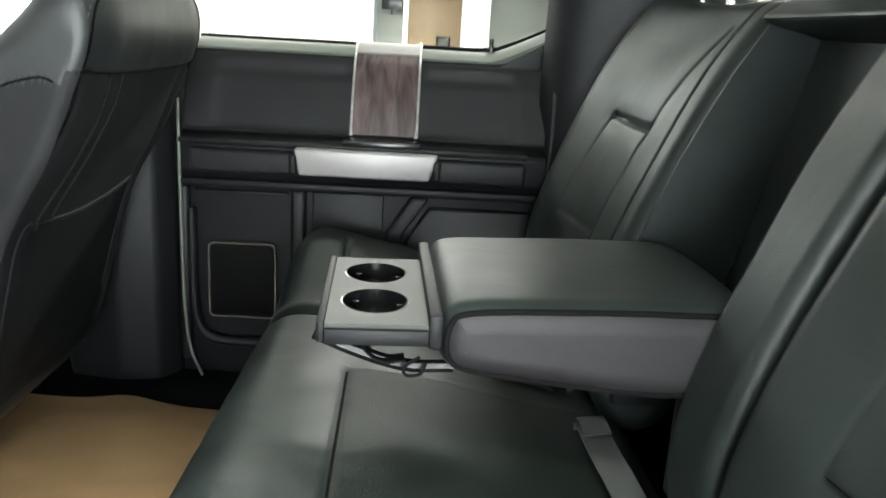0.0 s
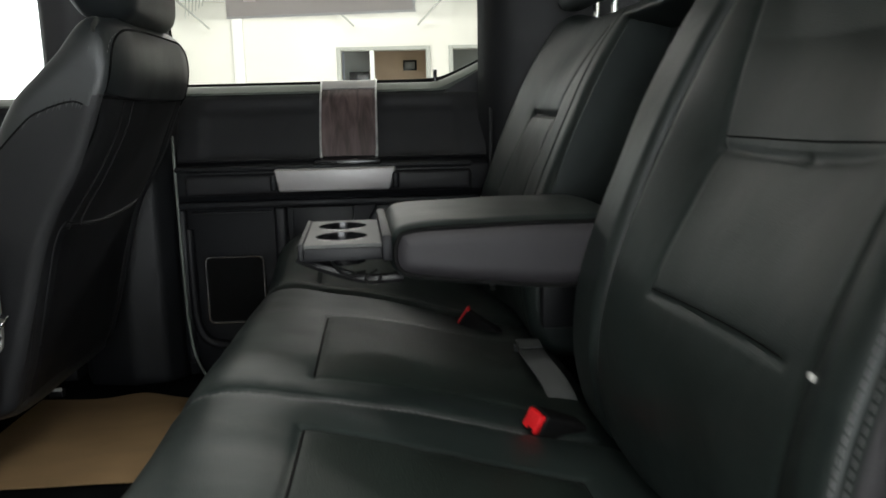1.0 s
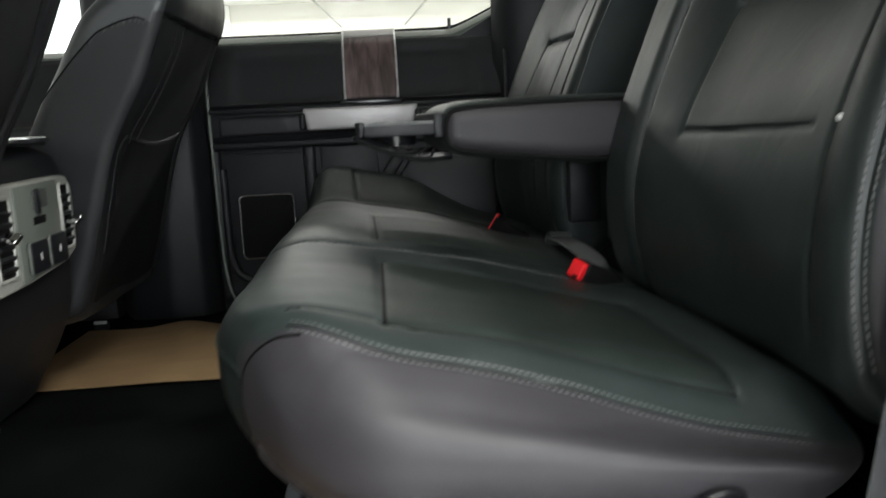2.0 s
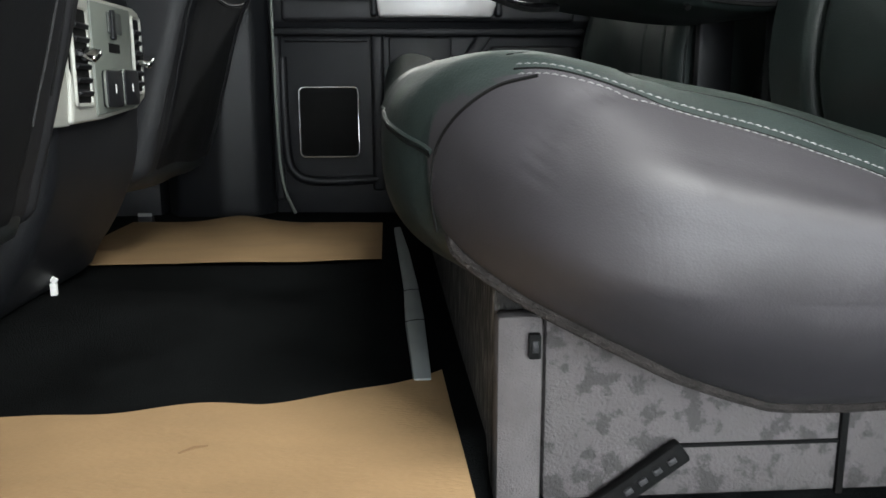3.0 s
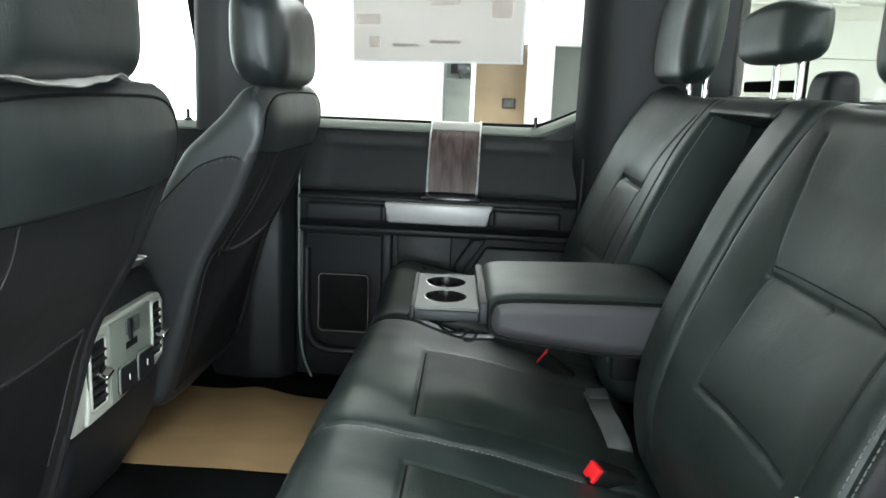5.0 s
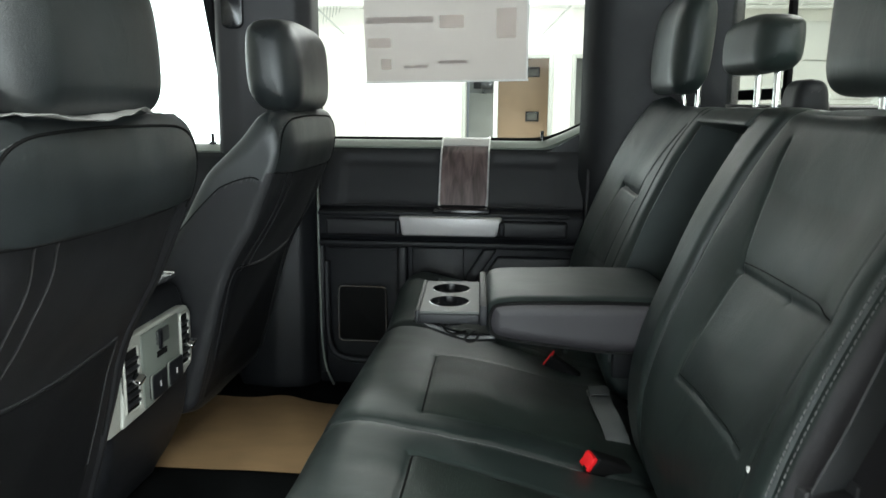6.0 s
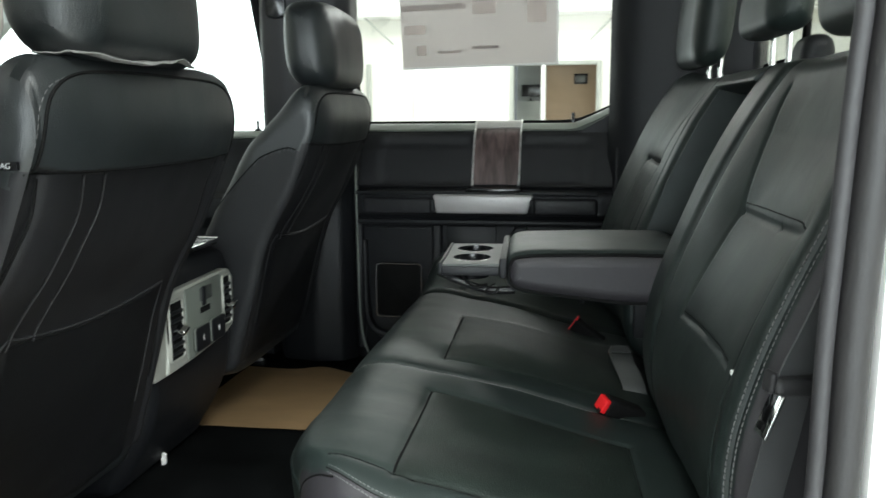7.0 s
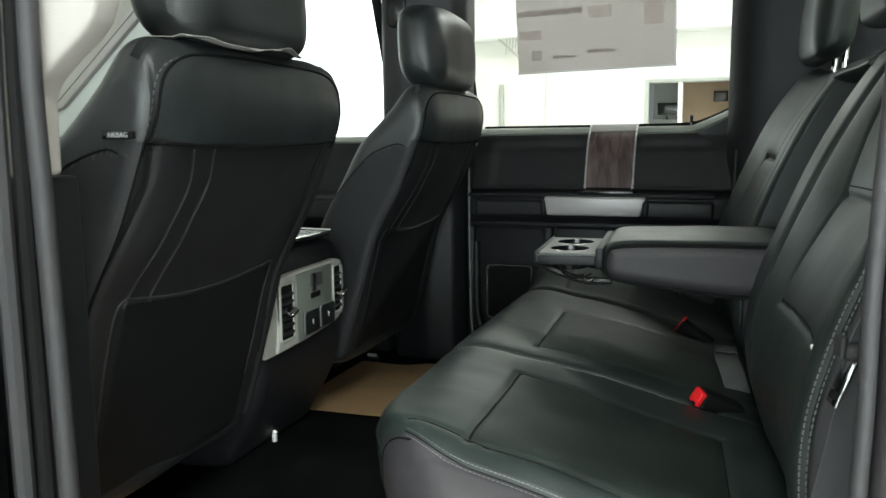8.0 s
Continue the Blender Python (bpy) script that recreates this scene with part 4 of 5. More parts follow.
bm, rings, norms = pillow(TOP, 0.283, 1.325, 0.09, 320, 290, cushion_disp(0.283, 1.325, [0.762], LINES, PANELS, 0.17), arc=24, r1=0.03, taper=tuck, even=True)
skin = BVHTree.FromBMesh(bm)
cush = part("cushion", bm, LEATHER, seat)
two_tone(cush, VINYL, 320, 17, lambda c: c.x + ORIGIN[cush.name].x > -0.072 + 0.05 * max(0.0, (c.z + ORIGIN[cush.name].z - 0.25) / 0.04) ** 2)
crease(skin, [(0.064, 0.385, 0.3), (0.070, 0.52, 0.3), (0.076, 0.668, 0.3)], (0, 0, -1), cush, SEAM, 0.0019, "seam", 0.0004)
crease(skin, [(0.079, 0.832, 0.3), (0.082, 0.97, 0.3), (0.086, 1.128, 0.3)], (0, 0, -1), cush, SEAM, 0.0019, "seam", 0.0004)
crease(skin, [(0.378, 0.372, 0.3), (0.378, 0.5, 0.3), (0.378, 0.648, 0.3)], (0, 0, -1), cush, SEAM, 0.0010)
crease(skin, [(0.075, 0.672, 0.3), (0.206, 0.654, 0.3), (0.378, 0.648, 0.3)], (0, 0, -1), cush, SEAM, 0.0009)
crease(skin, [(-0.02, 0.395, 0.4), (0.09, 0.378, 0.4), (0.22, 0.373, 0.4), (0.378, 0.370, 0.4)], (0, 0, -1), cush, SEAM, 0.0009)
cush.data.materials.append(INSERT)
base = ORIGIN[cush.name]
for face in cush.data.polygons:
    x, y, _ = face.center + base
    if face.normal.z > 0.5 and face.material_index == 0:
        one = 0.375 < y < float(np.interp(x, [0.075, 0.206, 0.378], [0.672, 0.654, 0.648])) and 0.064 + 0.037 * (y - 0.375) < x < 0.378
        two = float(np.interp(x, [0.079, 0.36], [0.825, 0.835])) < y < float(np.interp(x, [0.086, 0.36], [1.145, 1.17])) and x > 0.080
        if one or two:
            face.material_index = 2
crease(skin, [(-0.006, 0.3, 0.290), (-0.028, 0.3, 0.284), (-0.047, 0.3, 0.270), (-0.060, 0.3, 0.252), (-0.066, 0.3, 0.232), (-0.067, 0.3, 0.205), (-0.063, 0.3, 0.180)], (0, 1, 0), cush, SEAM, 0.0014, "corner_seam")
crease(skin, [(-0.1, 0.425, 0.238), (-0.1, 0.445, 0.245), (-0.1, 0.48, 0.256), (-0.1, 0.54, 0.263), (-0.1, 0.80, 0.263), (-0.1, 1.30, 0.263)], (1, 0, 0), cush, LEATHER, 0.0022, "nose_piping", 0.0004, 120)
crease(skin, [(-0.1, 0.427, 0.2345), (-0.1, 0.447, 0.2415), (-0.1, 0.48, 0.2525), (-0.1, 0.54, 0.2595), (-0.1, 0.80, 0.2595), (-0.1, 1.30, 0.2595)], (1, 0, 0), cush, SEAM, 0.0012, "nose_seam", 0.0, 120)
crease(skin, [(-0.06, 0.762, 0.3), (0.0, 0.762, 0.3), (0.2, 0.762, 0.3), (0.40, 0.762, 0.3)], (0, 0, -1), cush, SEAM, 0.0012)


def along(ri, lo, hi, want):
    """Points of a ring whose middle lies within limits, in order, on the wanted side."""
    ps = [(p, n) for p, n in zip(rings[ri], norms[ri]) if lo <= p.x <= hi and want(p, n)]
    ps.sort(key=lambda q: q[0].x)
    return [q[0] for q in ps], [q[1] for q in ps]


for ri in (16, 18):
    ps, ns = along(ri, -0.02, 0.44, lambda p, n: n.z > 0.25)
    part("stitching", stitches(ps, ns, 0.0040, 0.0018, 0.0005, 0.0004), STITCH, cush, "grey stitched thread row")
k0 = min(range(len(rings)), key=lambda i: abs(rings[i][0].y - 0.749))
ps, ns = along(k0, -0.05, 0.34, lambda p, n: p.z > 0.22)
part("stitching", stitches(ps, ns, 0.005, 0.003, 0.0010), STITCH, cush, "grey stitched thread row")
ps, ns = along(17, -0.02, 0.44, lambda p, n: n.z > 0.1)
part("seam", tube(ps, 0.0008, 6), SEAM, cush)
low = [(p, n) for p, n in zip(rings[18], norms[18]) if p.z < 0.185 and n.z < 0.0 and p.x < 0.42]
low.sort(key=lambda q: q[0].x)
part("edge_binding", tube([q[0] + q[1] * (0.002 - 0.009 * max(0.0, 1 - i / 4)) for i, q in enumerate(low)], 0.0048, 8), BINDING, cush, "grey fuzzy edge binding")
part("under_panel", box((0.02, 0.36, 0.12), (0.42, 1.30, 0.15), 0.01), SEAM, seat)

BACK = [(0.455, 0.205), (0.428, 0.28), (0.427, 0.37), (0.45, 0.465), (0.498, 0.59), (0.548, 0.69), (0.594, 0.765), (0.625, 0.796), (0.672, 0.795), (0.70, 0.765),
        (0.672, 0.63), (0.61, 0.42), (0.575, 0.26), (0.52, 0.19)]


def back_disp(y0, y1, lines, ends=(True, True)):
    def f(p, n):
        d = wob(p, 5.0, 0.004) + wob(p, 15.0, 0.001)
        if ends[0]:
            d += dent(abs(p.y - (y0 + 0.0176)), 0.003, 0.004)
        if ends[1]:
            d += dent(abs(p.y - (y1 - 0.014)), 0.004, 0.005)
        if n.x < -0.2:
            for ay, az, by, bz, dep in lines:
                q = seg(p.y, p.z, ay, az, by, bz)
                d += dent(q, 0.0040, dep * 0.8) + dent(q, 0.02, dep * 0.3)
            mid = (y0 + y1) / 2
            d += (0.010 * math.exp(-((p.y - 0.285) / 0.035) ** 2) if y0 < 0.5 else 0) - 0.004 * math.exp(-((p.y - mid) / ((y1 - y0) * 0.27)) ** 4) * max(0.0, min(1.0, (0.775 - p.z) / 0.04))
            d += 0.004 * math.exp(-((p.z - 0.68) / 0.06) ** 2) * math.exp(-((p.y - mid) / ((y1 - y0) * 0.36)) ** 4)
            if y0 < 0.5:
                d -= 0.034 * math.exp(-((p.y - 0.53) / 0.175) ** 4) * float(np.interp(p.z, [0.30, 0.44, 0.59, 0.70, 0.775], [0.0, 0.3, 1.0, 0.9, 0.2]))
        return d
    return f


BL = [(0.33, 0.598, 0.50, 0.592, 0.0032), (0.50, 0.592, 0.655, 0.592, 0.0032), (0.655, 0.592, 0.652, 0.44, 0.003), (0.652, 0.432, 0.375, 0.440, 0.0035), (0.325, 0.77, 0.325, 0.60, 0.003), (0.325, 0.60, 0.350, 0.25, 0.004), (0.655, 0.592, 0.70, 0.76, 0.004)]
bm, rings, norms = pillow(BACK, 0.268, 0.764, 0.05, 360, 160, back_disp(0.268, 0.764, BL, (True, False)), arc=20, r1=0.025)
skin = BVHTree.FromBMesh(bm)
back = part("backrest", bm, LEATHER, seat)
two_tone(back, VINYL, 360, 9)
crease(skin, [(0.45, 0.335, 0.598), (0.45, 0.50, 0.592), (0.45, 0.652, 0.592)], (1, 0, 0), back, SEAM, 0.0010)
crease(skin, [(0.43, 0.648, 0.433), (0.43, 0.50, 0.437), (0.43, 0.385, 0.440)], (1, 0, 0), back, SEAM, 0.0009)
crease(skin, [(0.43, 0.326, 0.76), (0.43, 0.326, 0.62), (0.43, 0.335, 0.45), (0.43, 0.348, 0.27)], (1, 0, 0), back, SEAM, 0.0008)
for ri in (10, 12):
    ps = [(p, n) for p, n in zip(rings[ri], norms[ri]) if n.x < -0.02 and 0.24 < p.z < 0.78]
    ps.sort(key=lambda q: q[0].z)
    part("stitching", stitches([q[0] for q in ps], [q[1] for q in ps], 0.0050, 0.0024, 0.0009), STITCH, back, "thick grey stitched row")


def flank(p):
    """The strip beside the armrest hollow widens towards the top."""
    return Vector((p.x, p.y + 0.06 * max(0.0, p.z - 0.55) * max(0.0, p.y - 0.78) / 0.09, p.z))


bm, _, _ = pillow(BACK, 0.776, 0.868, 0.018, 200, 20, lambda p, n: wob(p, 6.0, 0.003), arc=8, r1=0.008, taper=flank)
part("centre_backrest", bm, LEATHER, seat, "black leather strip beside the armrest hollow")
bm, _, _ = pillow([(0.590, 0.772), (0.602, 0.784), (0.625, 0.796), (0.672, 0.795), (0.70, 0.765), (0.69, 0.745), (0.64, 0.756), (0.605, 0.764)], 0.875, 1.163, 0.004, 90, 16, lambda p, n: wob(p, 8.0, 0.002), arc=4)
part("top_rail", bm, LEATHER, seat, "black leather rail above the armrest hollow")
part("recess_panel", sheet(lambda u, v: Vector((0.575 + 0.101 * v, 0.86 + 0.305 * u, 0.30 + 0.46 * v)), 6, 8, 0.004), LEATHER, seat, "dark back of the armrest hollow")
part("recess_lining", sheet(lambda u, v: Vector((0.012 + 0.14 * u + float(np.interp(0.28 + 0.475 * v, [0.28, 0.37, 0.465, 0.59, 0.69, 0.765], [0.428, 0.427, 0.45, 0.498, 0.548, 0.594])), 1.1615, 0.28 + 0.485 * v)), 6, 8, 0.003), LEATHER, seat, "black side lining of the armrest hollow")


def headrest(parent, cx, cy, z0, z1, wide, deep, posts, lean=0.0, back=0.006, hide=LEATHER):
    mid, half = (z0 + z1) / 2, (z1 - z0) / 2
    o = []
    for a in range(0, 360, 20):
        c, s = math.cos(radians(a)), math.sin(radians(a))
        o.append((cx + deep / 2 * math.copysign(abs(c) ** 0.72, c) + lean * s * half, mid + half * math.copysign(abs(s) ** 0.62, s)))
    m = wide / 2
    bm, _, _ = pillow(o, cy - m, cy + m, min(0.05, deep * 0.47), 90, 24, lambda p, n: wob(p, 8, 0.003) - 0.012 * ((p.y - cy) / m) ** 2 * max(0, n.z) ** 1.5 + 0.014 * n.y * n.y * max(0, 1 - ((p.x - cx) / deep * 2) ** 2) * max(0, 1 - ((p.z - mid) / half) ** 2), arc=9)
    h = part("headrest", bm, hide, parent)
    for py in posts:
        part("post", tube([(cx + back, py, z0 - 0.07), (cx + back, py, z0 + 0.03)], 0.0065, 12), CHROME, h, "chrome headrest post")
    return h


headrest(seat, 0.645, 0.49, 0.813, 1.02, 0.27, 0.11, (0.43, 0.56), 0.15)
headrest(seat, 0.672, 1.07, 0.858, 0.962, 0.25, 0.085, (1.02, 1.12), 0.1, 0.016)
part("post_bezel", box((0.65, 0.985, 0.790), (0.71, 1.155, 0.800), 0.004), GLOSS, seat)

lc = thing("latch_cover", (0.68, 0.93, 0.79), "rounded black latch cover on top of the rear seat", "latch cover")
bm, _, _ = pillow([(0.655, 0.780), (0.653, 0.82), (0.661, 0.845), (0.680, 0.852), (0.699, 0.845), (0.706, 0.82), (0.705, 0.780)], 0.885, 0.975, 0.02, 60, 10, arc=6)
part("cover", bm, PLASTIC, lc)

# ---- rear seat, narrow part ----
seat2 = thing("rear_seat", (0.25, 1.5, 0.1), "narrow black leather rear seat beside the far door", "car seat", turn=REAR)
bm, rings, norms = pillow(TOP, 1.335, 1.70, 0.03, 260, 120, cushion_disp(1.335, 1.70, [], [(0.066, 1.38, 0.066, 1.62, 0.01)], [(0.22, 1.52, 0.14, 0.12, 0.002)]), arc=9, r1=0.05, taper=square_nose)
cush2 = part("cushion", bm, LEATHER, seat2)
ps, ns = along(10, -0.05, 0.34, lambda p, n: p.z > 0.22)
part("stitching", stitches(ps, ns, 0.005, 0.003, 0.0007), STITCH, cush2, "grey stitched thread row")
BL2 = [(1.31, 0.612, 1.50, 0.615, 0.010), (1.31, 0.612, 1.33, 0.30, 0.004), (1.50, 0.615, 1.53, 0.46, 0.003), (1.33, 0.45, 1.53, 0.44, 0.0025), (1.25, 0.76, 1.31, 0.612, 0.004)]
bm, rings, norms = pillow(BACK, 1.166, 1.665, 0.03, 300, 140, lambda p, n, g=back_disp(1.205, 1.665, BL2, (True, True)): g(p, n) + (0.035 * max(0, (p.y - 1.45) / 0.2) ** 1.5 if n.x < 0 else 0), arc=12, r1=0.07)
part("backrest", bm, LEATHER, seat2)
headrest(seat2, 0.632, 1.49, 0.825, 1.05, 0.27, 0.09, (1.43, 1.55), 0.12, 0.028)

# ---- folding armrest with cup holders ----
arm = thing("armrest", (0.33, 1.01, 0.39), "folded-down black leather armrest with cup holders", "armrest", turn=REAR)
ARM = [(0.182, 0.435), (0.186, 0.462), (0.208, 0.478), (0.30, 0.482), (0.42, 0.483), (0.50, 0.478), (0.525, 0.44), (0.50, 0.395), (0.42, 0.384), (0.30, 0.393), (0.215, 0.404), (0.19, 0.415)]
bm, rings, norms = pillow(ARM, 0.866, 1.16, 0.028, 120, 40, lambda p, n: wob(p, 9, 0.002) + 0.004 * math.exp(-((p.y - 1.01) / 0.11) ** 4) * max(0, n.z), arc=10)
pad = part("pad", bm, LEATHER, arm)
two_tone(pad, VINYL_SHADED, 120, 5)
part("piping", tube([p + n * 0.0012 for p, n in zip(rings[5], norms[5])], 0.0032, 6, closed=True), SEAM, pad, "black piping")
part("front_lip", box((0.172, 0.872, 0.432), (0.186, 1.155, 0.468), 0.004), PLASTIC, arm)


def tray_bm():
    bm = bmesh.new()
    loops = [[(0.071, 0.875), (0.172, 0.875), (0.172, 1.105), (0.071, 1.105)]]
    for cx, cy in ((0.119, 1.045), (0.119, 0.945)):
        loops.append([(cx + 0.036 * math.cos(2 * math.pi * k / 32), cy + 0.040 * math.sin(2 * math.pi * k / 32)) for k in range(32)])
    edges = []
    for lp in loops:
        vs = [bm.verts.new((a, b, 0.457)) for a, b in lp]
        edges += [bm.edges.new((vs[i], vs[(i + 1) % len(vs)])) for i in range(len(vs))]
    bmesh.ops.triangle_fill(bm, edges=edges, use_beauty=True)
    ex = bmesh.ops.extrude_face_region(bm, geom=list(bm.faces))
    bmesh.ops.translate(bm, verts=[v for v in ex["geom"] if isinstance(v, bmesh.types.BMVert)], vec=(0, 0, -0.016))
    return bm


tray = part("cup_tray", tray_bm(), TRAY, arm, "silver-grey cup holder tray", smooth=False)
part("tray_edge", box((0.063, 0.872, 0.437), (0.071, 1.108, 0.459), 0.003), PLASTIC, tray)
part("tray_side", box((0.071, 0.868, 0.437), (0.172, 0.8745, 0.453), 0.002), PLASTIC, tray)
for cx, cy in ((0.119, 1.045), (0.119, 0.945)):
    bm = sheet(lambda u, v: Vector((cx + (0.036 - 0.004 * v) * math.cos(2 * math.pi * u), cy + (0.040 - 0.004 * v) * math.sin(2 * math.pi * u), 0.457 - 0.035 * v)), 32, 3, 0.002)
    part("cup_ring", bm, GLOSS, tray)
    for k in range(3):
        a = radians(20 + 120 * k)
        part("cup_finger", box((cx + 0.030 * math.cos(a) - 0.006, cy + 0.032 * math.sin(a) - 0.004, 0.444), (cx + 0.030 * math.cos(a) + 0.006, cy + 0.032 * math.sin(a) + 0.004, 0.450), 0.002, turn=pose(0, 0, 0, 0, 0, math.degrees(a))), GLOSS, tray)
part("tray_arm", tube(curve([(0.06, 0.90, 0.437), (0.10, 0.90, 0.42), (0.15, 0.90, 0.405), (0.20, 0.90, 0.405)], 12), 0.007, 8), GLOSS, arm)
part("tray_arm", tube(curve([(0.06, 1.08, 0.437), (0.10, 1.08, 0.42), (0.15, 1.08, 0.405), (0.20, 1.08, 0.405)], 12), 0.007, 8), GLOSS, arm)
part("cord", tube(curve([(0.165, 0.885, 0.420), (0.150, 0.880, 0.411), (0.152, 0.876, 0.404), (0.166, 0.876, 0.406), (0.171, 0.880, 0.416)], 24), 0.0018, 6), SEAM, arm, "thin black cord")
part("tether", ribbon([(0.10, 0.91, 0.436), (0.115, 0.90, 0.420), (0.13, 0.895, 0.414), (0.15, 0.895, 0.416)], (0, 1, 0), 0.02, 0.002, 16), SEAM, arm)
for ay in (0.90, 1.12):
    part("hinge", box((0.44, ay - 0.01, 0.26), (0.50, ay + 0.01, 0.40), 0.006), PLASTIC, arm)
part("hinge_bolt", tube([(0.32, 0.885, 0.386), (0.32, 0.893, 0.392)], 0.004, 8), STEEL, arm)

# ---- belts and buckles ----


def buckle(x, y, z, turn, label, button, case):
    b = thing("seat_belt_buckle", (x, y, z - 0.02), label, "buckle", group="rear seat buckles", turn=REAR)
    m = pose(x, y, z) @ turn

    def piece(name, lo, hi, r, material, label="", n=3):
        bm = box(lo, hi, r, n)
        bmesh.ops.transform(bm, matrix=m, verts=bm.verts)
        return part(name, bm, material, b, label)
    w, h, t = button
    cw, ch, length = case
    piece("release_button", (-t, -w, -h), (0.010, w, h), 0.0035, RED, "bright red release button")
    piece("case", (0.0045, -cw, -ch), (length, cw, ch), 0.006, SEAM)
    piece("rim", (0.006, -cw * 0.94, -ch * 0.94), (0.011, cw * 0.94, ch * 0.94), 0.002, PLASTIC, "", 2)
    piece("slot", (-t - 0.0008, -w * 0.8, -h * 0.9), (-t + 0.0005, -w * 0.1, -h * 0.6), 0.0003, SEAM, "", 1)
    piece("stalk", (length - 0.002, -cw * 0.65, -ch * 0.6), (length + 0.07, cw * 0.65, ch * 0.5), 0.004, PLASTIC)


buckle(0.347, 0.764, 0.2455, pose(0, 0, 0, 15, 25, 30), "black buckle with a red button lying on the seat", (0.013, 0.013, 0.003), (0.0160, 0.0160, 0.085))
buckle(0.320, 1.262, 0.254, pose(0, 0, 0, 0, -8, -12) @ pose(0, 0, 0, 0, 42, 0), "black buckle with a red button under the armrest", (0.012, 0.0215, -0.0045), (0.0135, 0.0175, 0.085))
sw = thing("seat_belt_strap", (0.40, 1.0, 0.26), "grey-black belt webbing lying along the seat", "seat belt", turn=REAR)
part("fold", ribbon([(0.410, 1.058, 0.2470), (0.411, 1.084, 0.2490), (0.4125, 1.106, 0.247), (0.414, 1.118, 0.238)], (1, 0.35, -0.1), 0.042, 0.002, 16), STRAP, sw, "pale folded webbing end")
part("webbing", ribbon([(0.414, 1.112, 0.205), (0.413, 1.116, 0.228), (0.411, 1.100, 0.240), (0.409, 1.05, 0.243), (0.409, 1.01, 0.243), (0.412, 0.965, 0.240), (0.417, 0.915, 0.230), (0.423, 0.88, 0.205)], (1, 0.25, -0.12), 0.045, 0.002, 34), STRAP, sw)
sw2 = thing("seat_belt", (0.5, 0.24, 0.4), "dark shoulder belt with steel tongue beside the seat", "seat belt")
part("webbing", ribbon([(0.70, 0.205, 1.20), (0.63, 0.215, 0.92), (0.575, 0.228, 0.72), (0.532, 0.238, 0.575), (0.506, 0.241, 0.505), (0.499, 0.242, 0.485)], (1, 0.55, 0.1), 0.046, 0.002, 30), BELT, sw2)
grip = part("tongue_grip", box((0.474, 0.226, 0.470), (0.524, 0.254, 0.488), 0.0085, 4, turn=pose(0, 0, 0, 0, 4, 18)), RUBBER, sw2, "black plastic belt guide")
for gx, gy in ((0.4755, 0.2325), (0.5225, 0.2475)):
    part("guide_end", box((gx - 0.0032, gy - 0.010, 0.474), (gx + 0.0032, gy + 0.006, 0.4945), 0.003, 3, turn=pose(0, 0, 0, 0, 4, 18)), RUBBER, grip)
tg = part("tongue", box((0.4775, 0.226, 0.428), (0.4805, 0.252, 0.473), 0.0010, 3, turn=pose(0, 0, 0, 0, 20, 9)), CHROME, sw2, "polished steel belt tongue")
part("slot", box((0.4705, 0.233, 0.434), (0.4765, 0.244, 0.442), 0.001, 1, turn=pose(0, 0, 0, 0, 20, 9)), SEAM, tg)
part("lower_webbing", ribbon([(0.500, 0.246, 0.476), (0.494, 0.250, 0.43), (0.482, 0.252, 0.36), (0.466, 0.254, 0.27), (0.45, 0.256, 0.16)], (1, 0.5, -0.3), 0.040, 0.002, 20), BELT, sw2)
solid("white_label", box((0.440, 0.324, 0.442), (0.444, 0.330, 0.447), 0.001), WHITEPL, "tiny white paper label on the seat seam", "label", at=(0.443, 0.326, 0.445), turn=REAR)

solid("lint", box((0.4135, 0.632, 0.2005), (0.4185, 0.6345, 0.2025), 0.0006), WHITEPL, "tiny white thread lying on the seat cushion", "lint", at=(0.416, 0.633, 0.2), turn=REAR)

# ---- latch on the seat's outer side ----
sl = thing("seat_release_handle", (0.33, 0.33, 0.15), "black plastic release handle on the seat's outer side", "handle", turn=REAR)
part("bracket", prism(rounded(0.292, 0.345, 0.118, 0.162, 0.010), "y", 0.292, 0.335, 0.006), PLASTIC, sl)
part("loop", tube(curve([(0.298, 0.293, 0.122), (0.298, 0.281, 0.142), (0.315, 0.276, 0.154), (0.335, 0.280, 0.150), (0.342, 0.293, 0.128)], 20), 0.005, 8), GLOSS, sl)
# Added black block: its colour stands in for the shaded gap under the latch.
part("gap_block", box((0.310, 0.315, 0.05), (0.330, 0.34, 0.125), 0.006), SEAM, sl)

# ---- front seats ----
FB = [(-0.47, 0.14), (-0.438, 0.20), (-0.408, 0.30), (-0.365, 0.44), (-0.305, 0.55), (-0.262, 0.65), (-0.246, 0.705), (-0.247, 0.748), (-0.258, 0.776), (-0.278, 0.788), (-0.303, 0.778),
      (-0.336, 0.738), (-0.372, 0.700), (-0.415, 0.655), (-0.462, 0.575), (-0.52, 0.475), (-0.585, 0.34), (-0.615, 0.2), (-0.58, 0.13)]


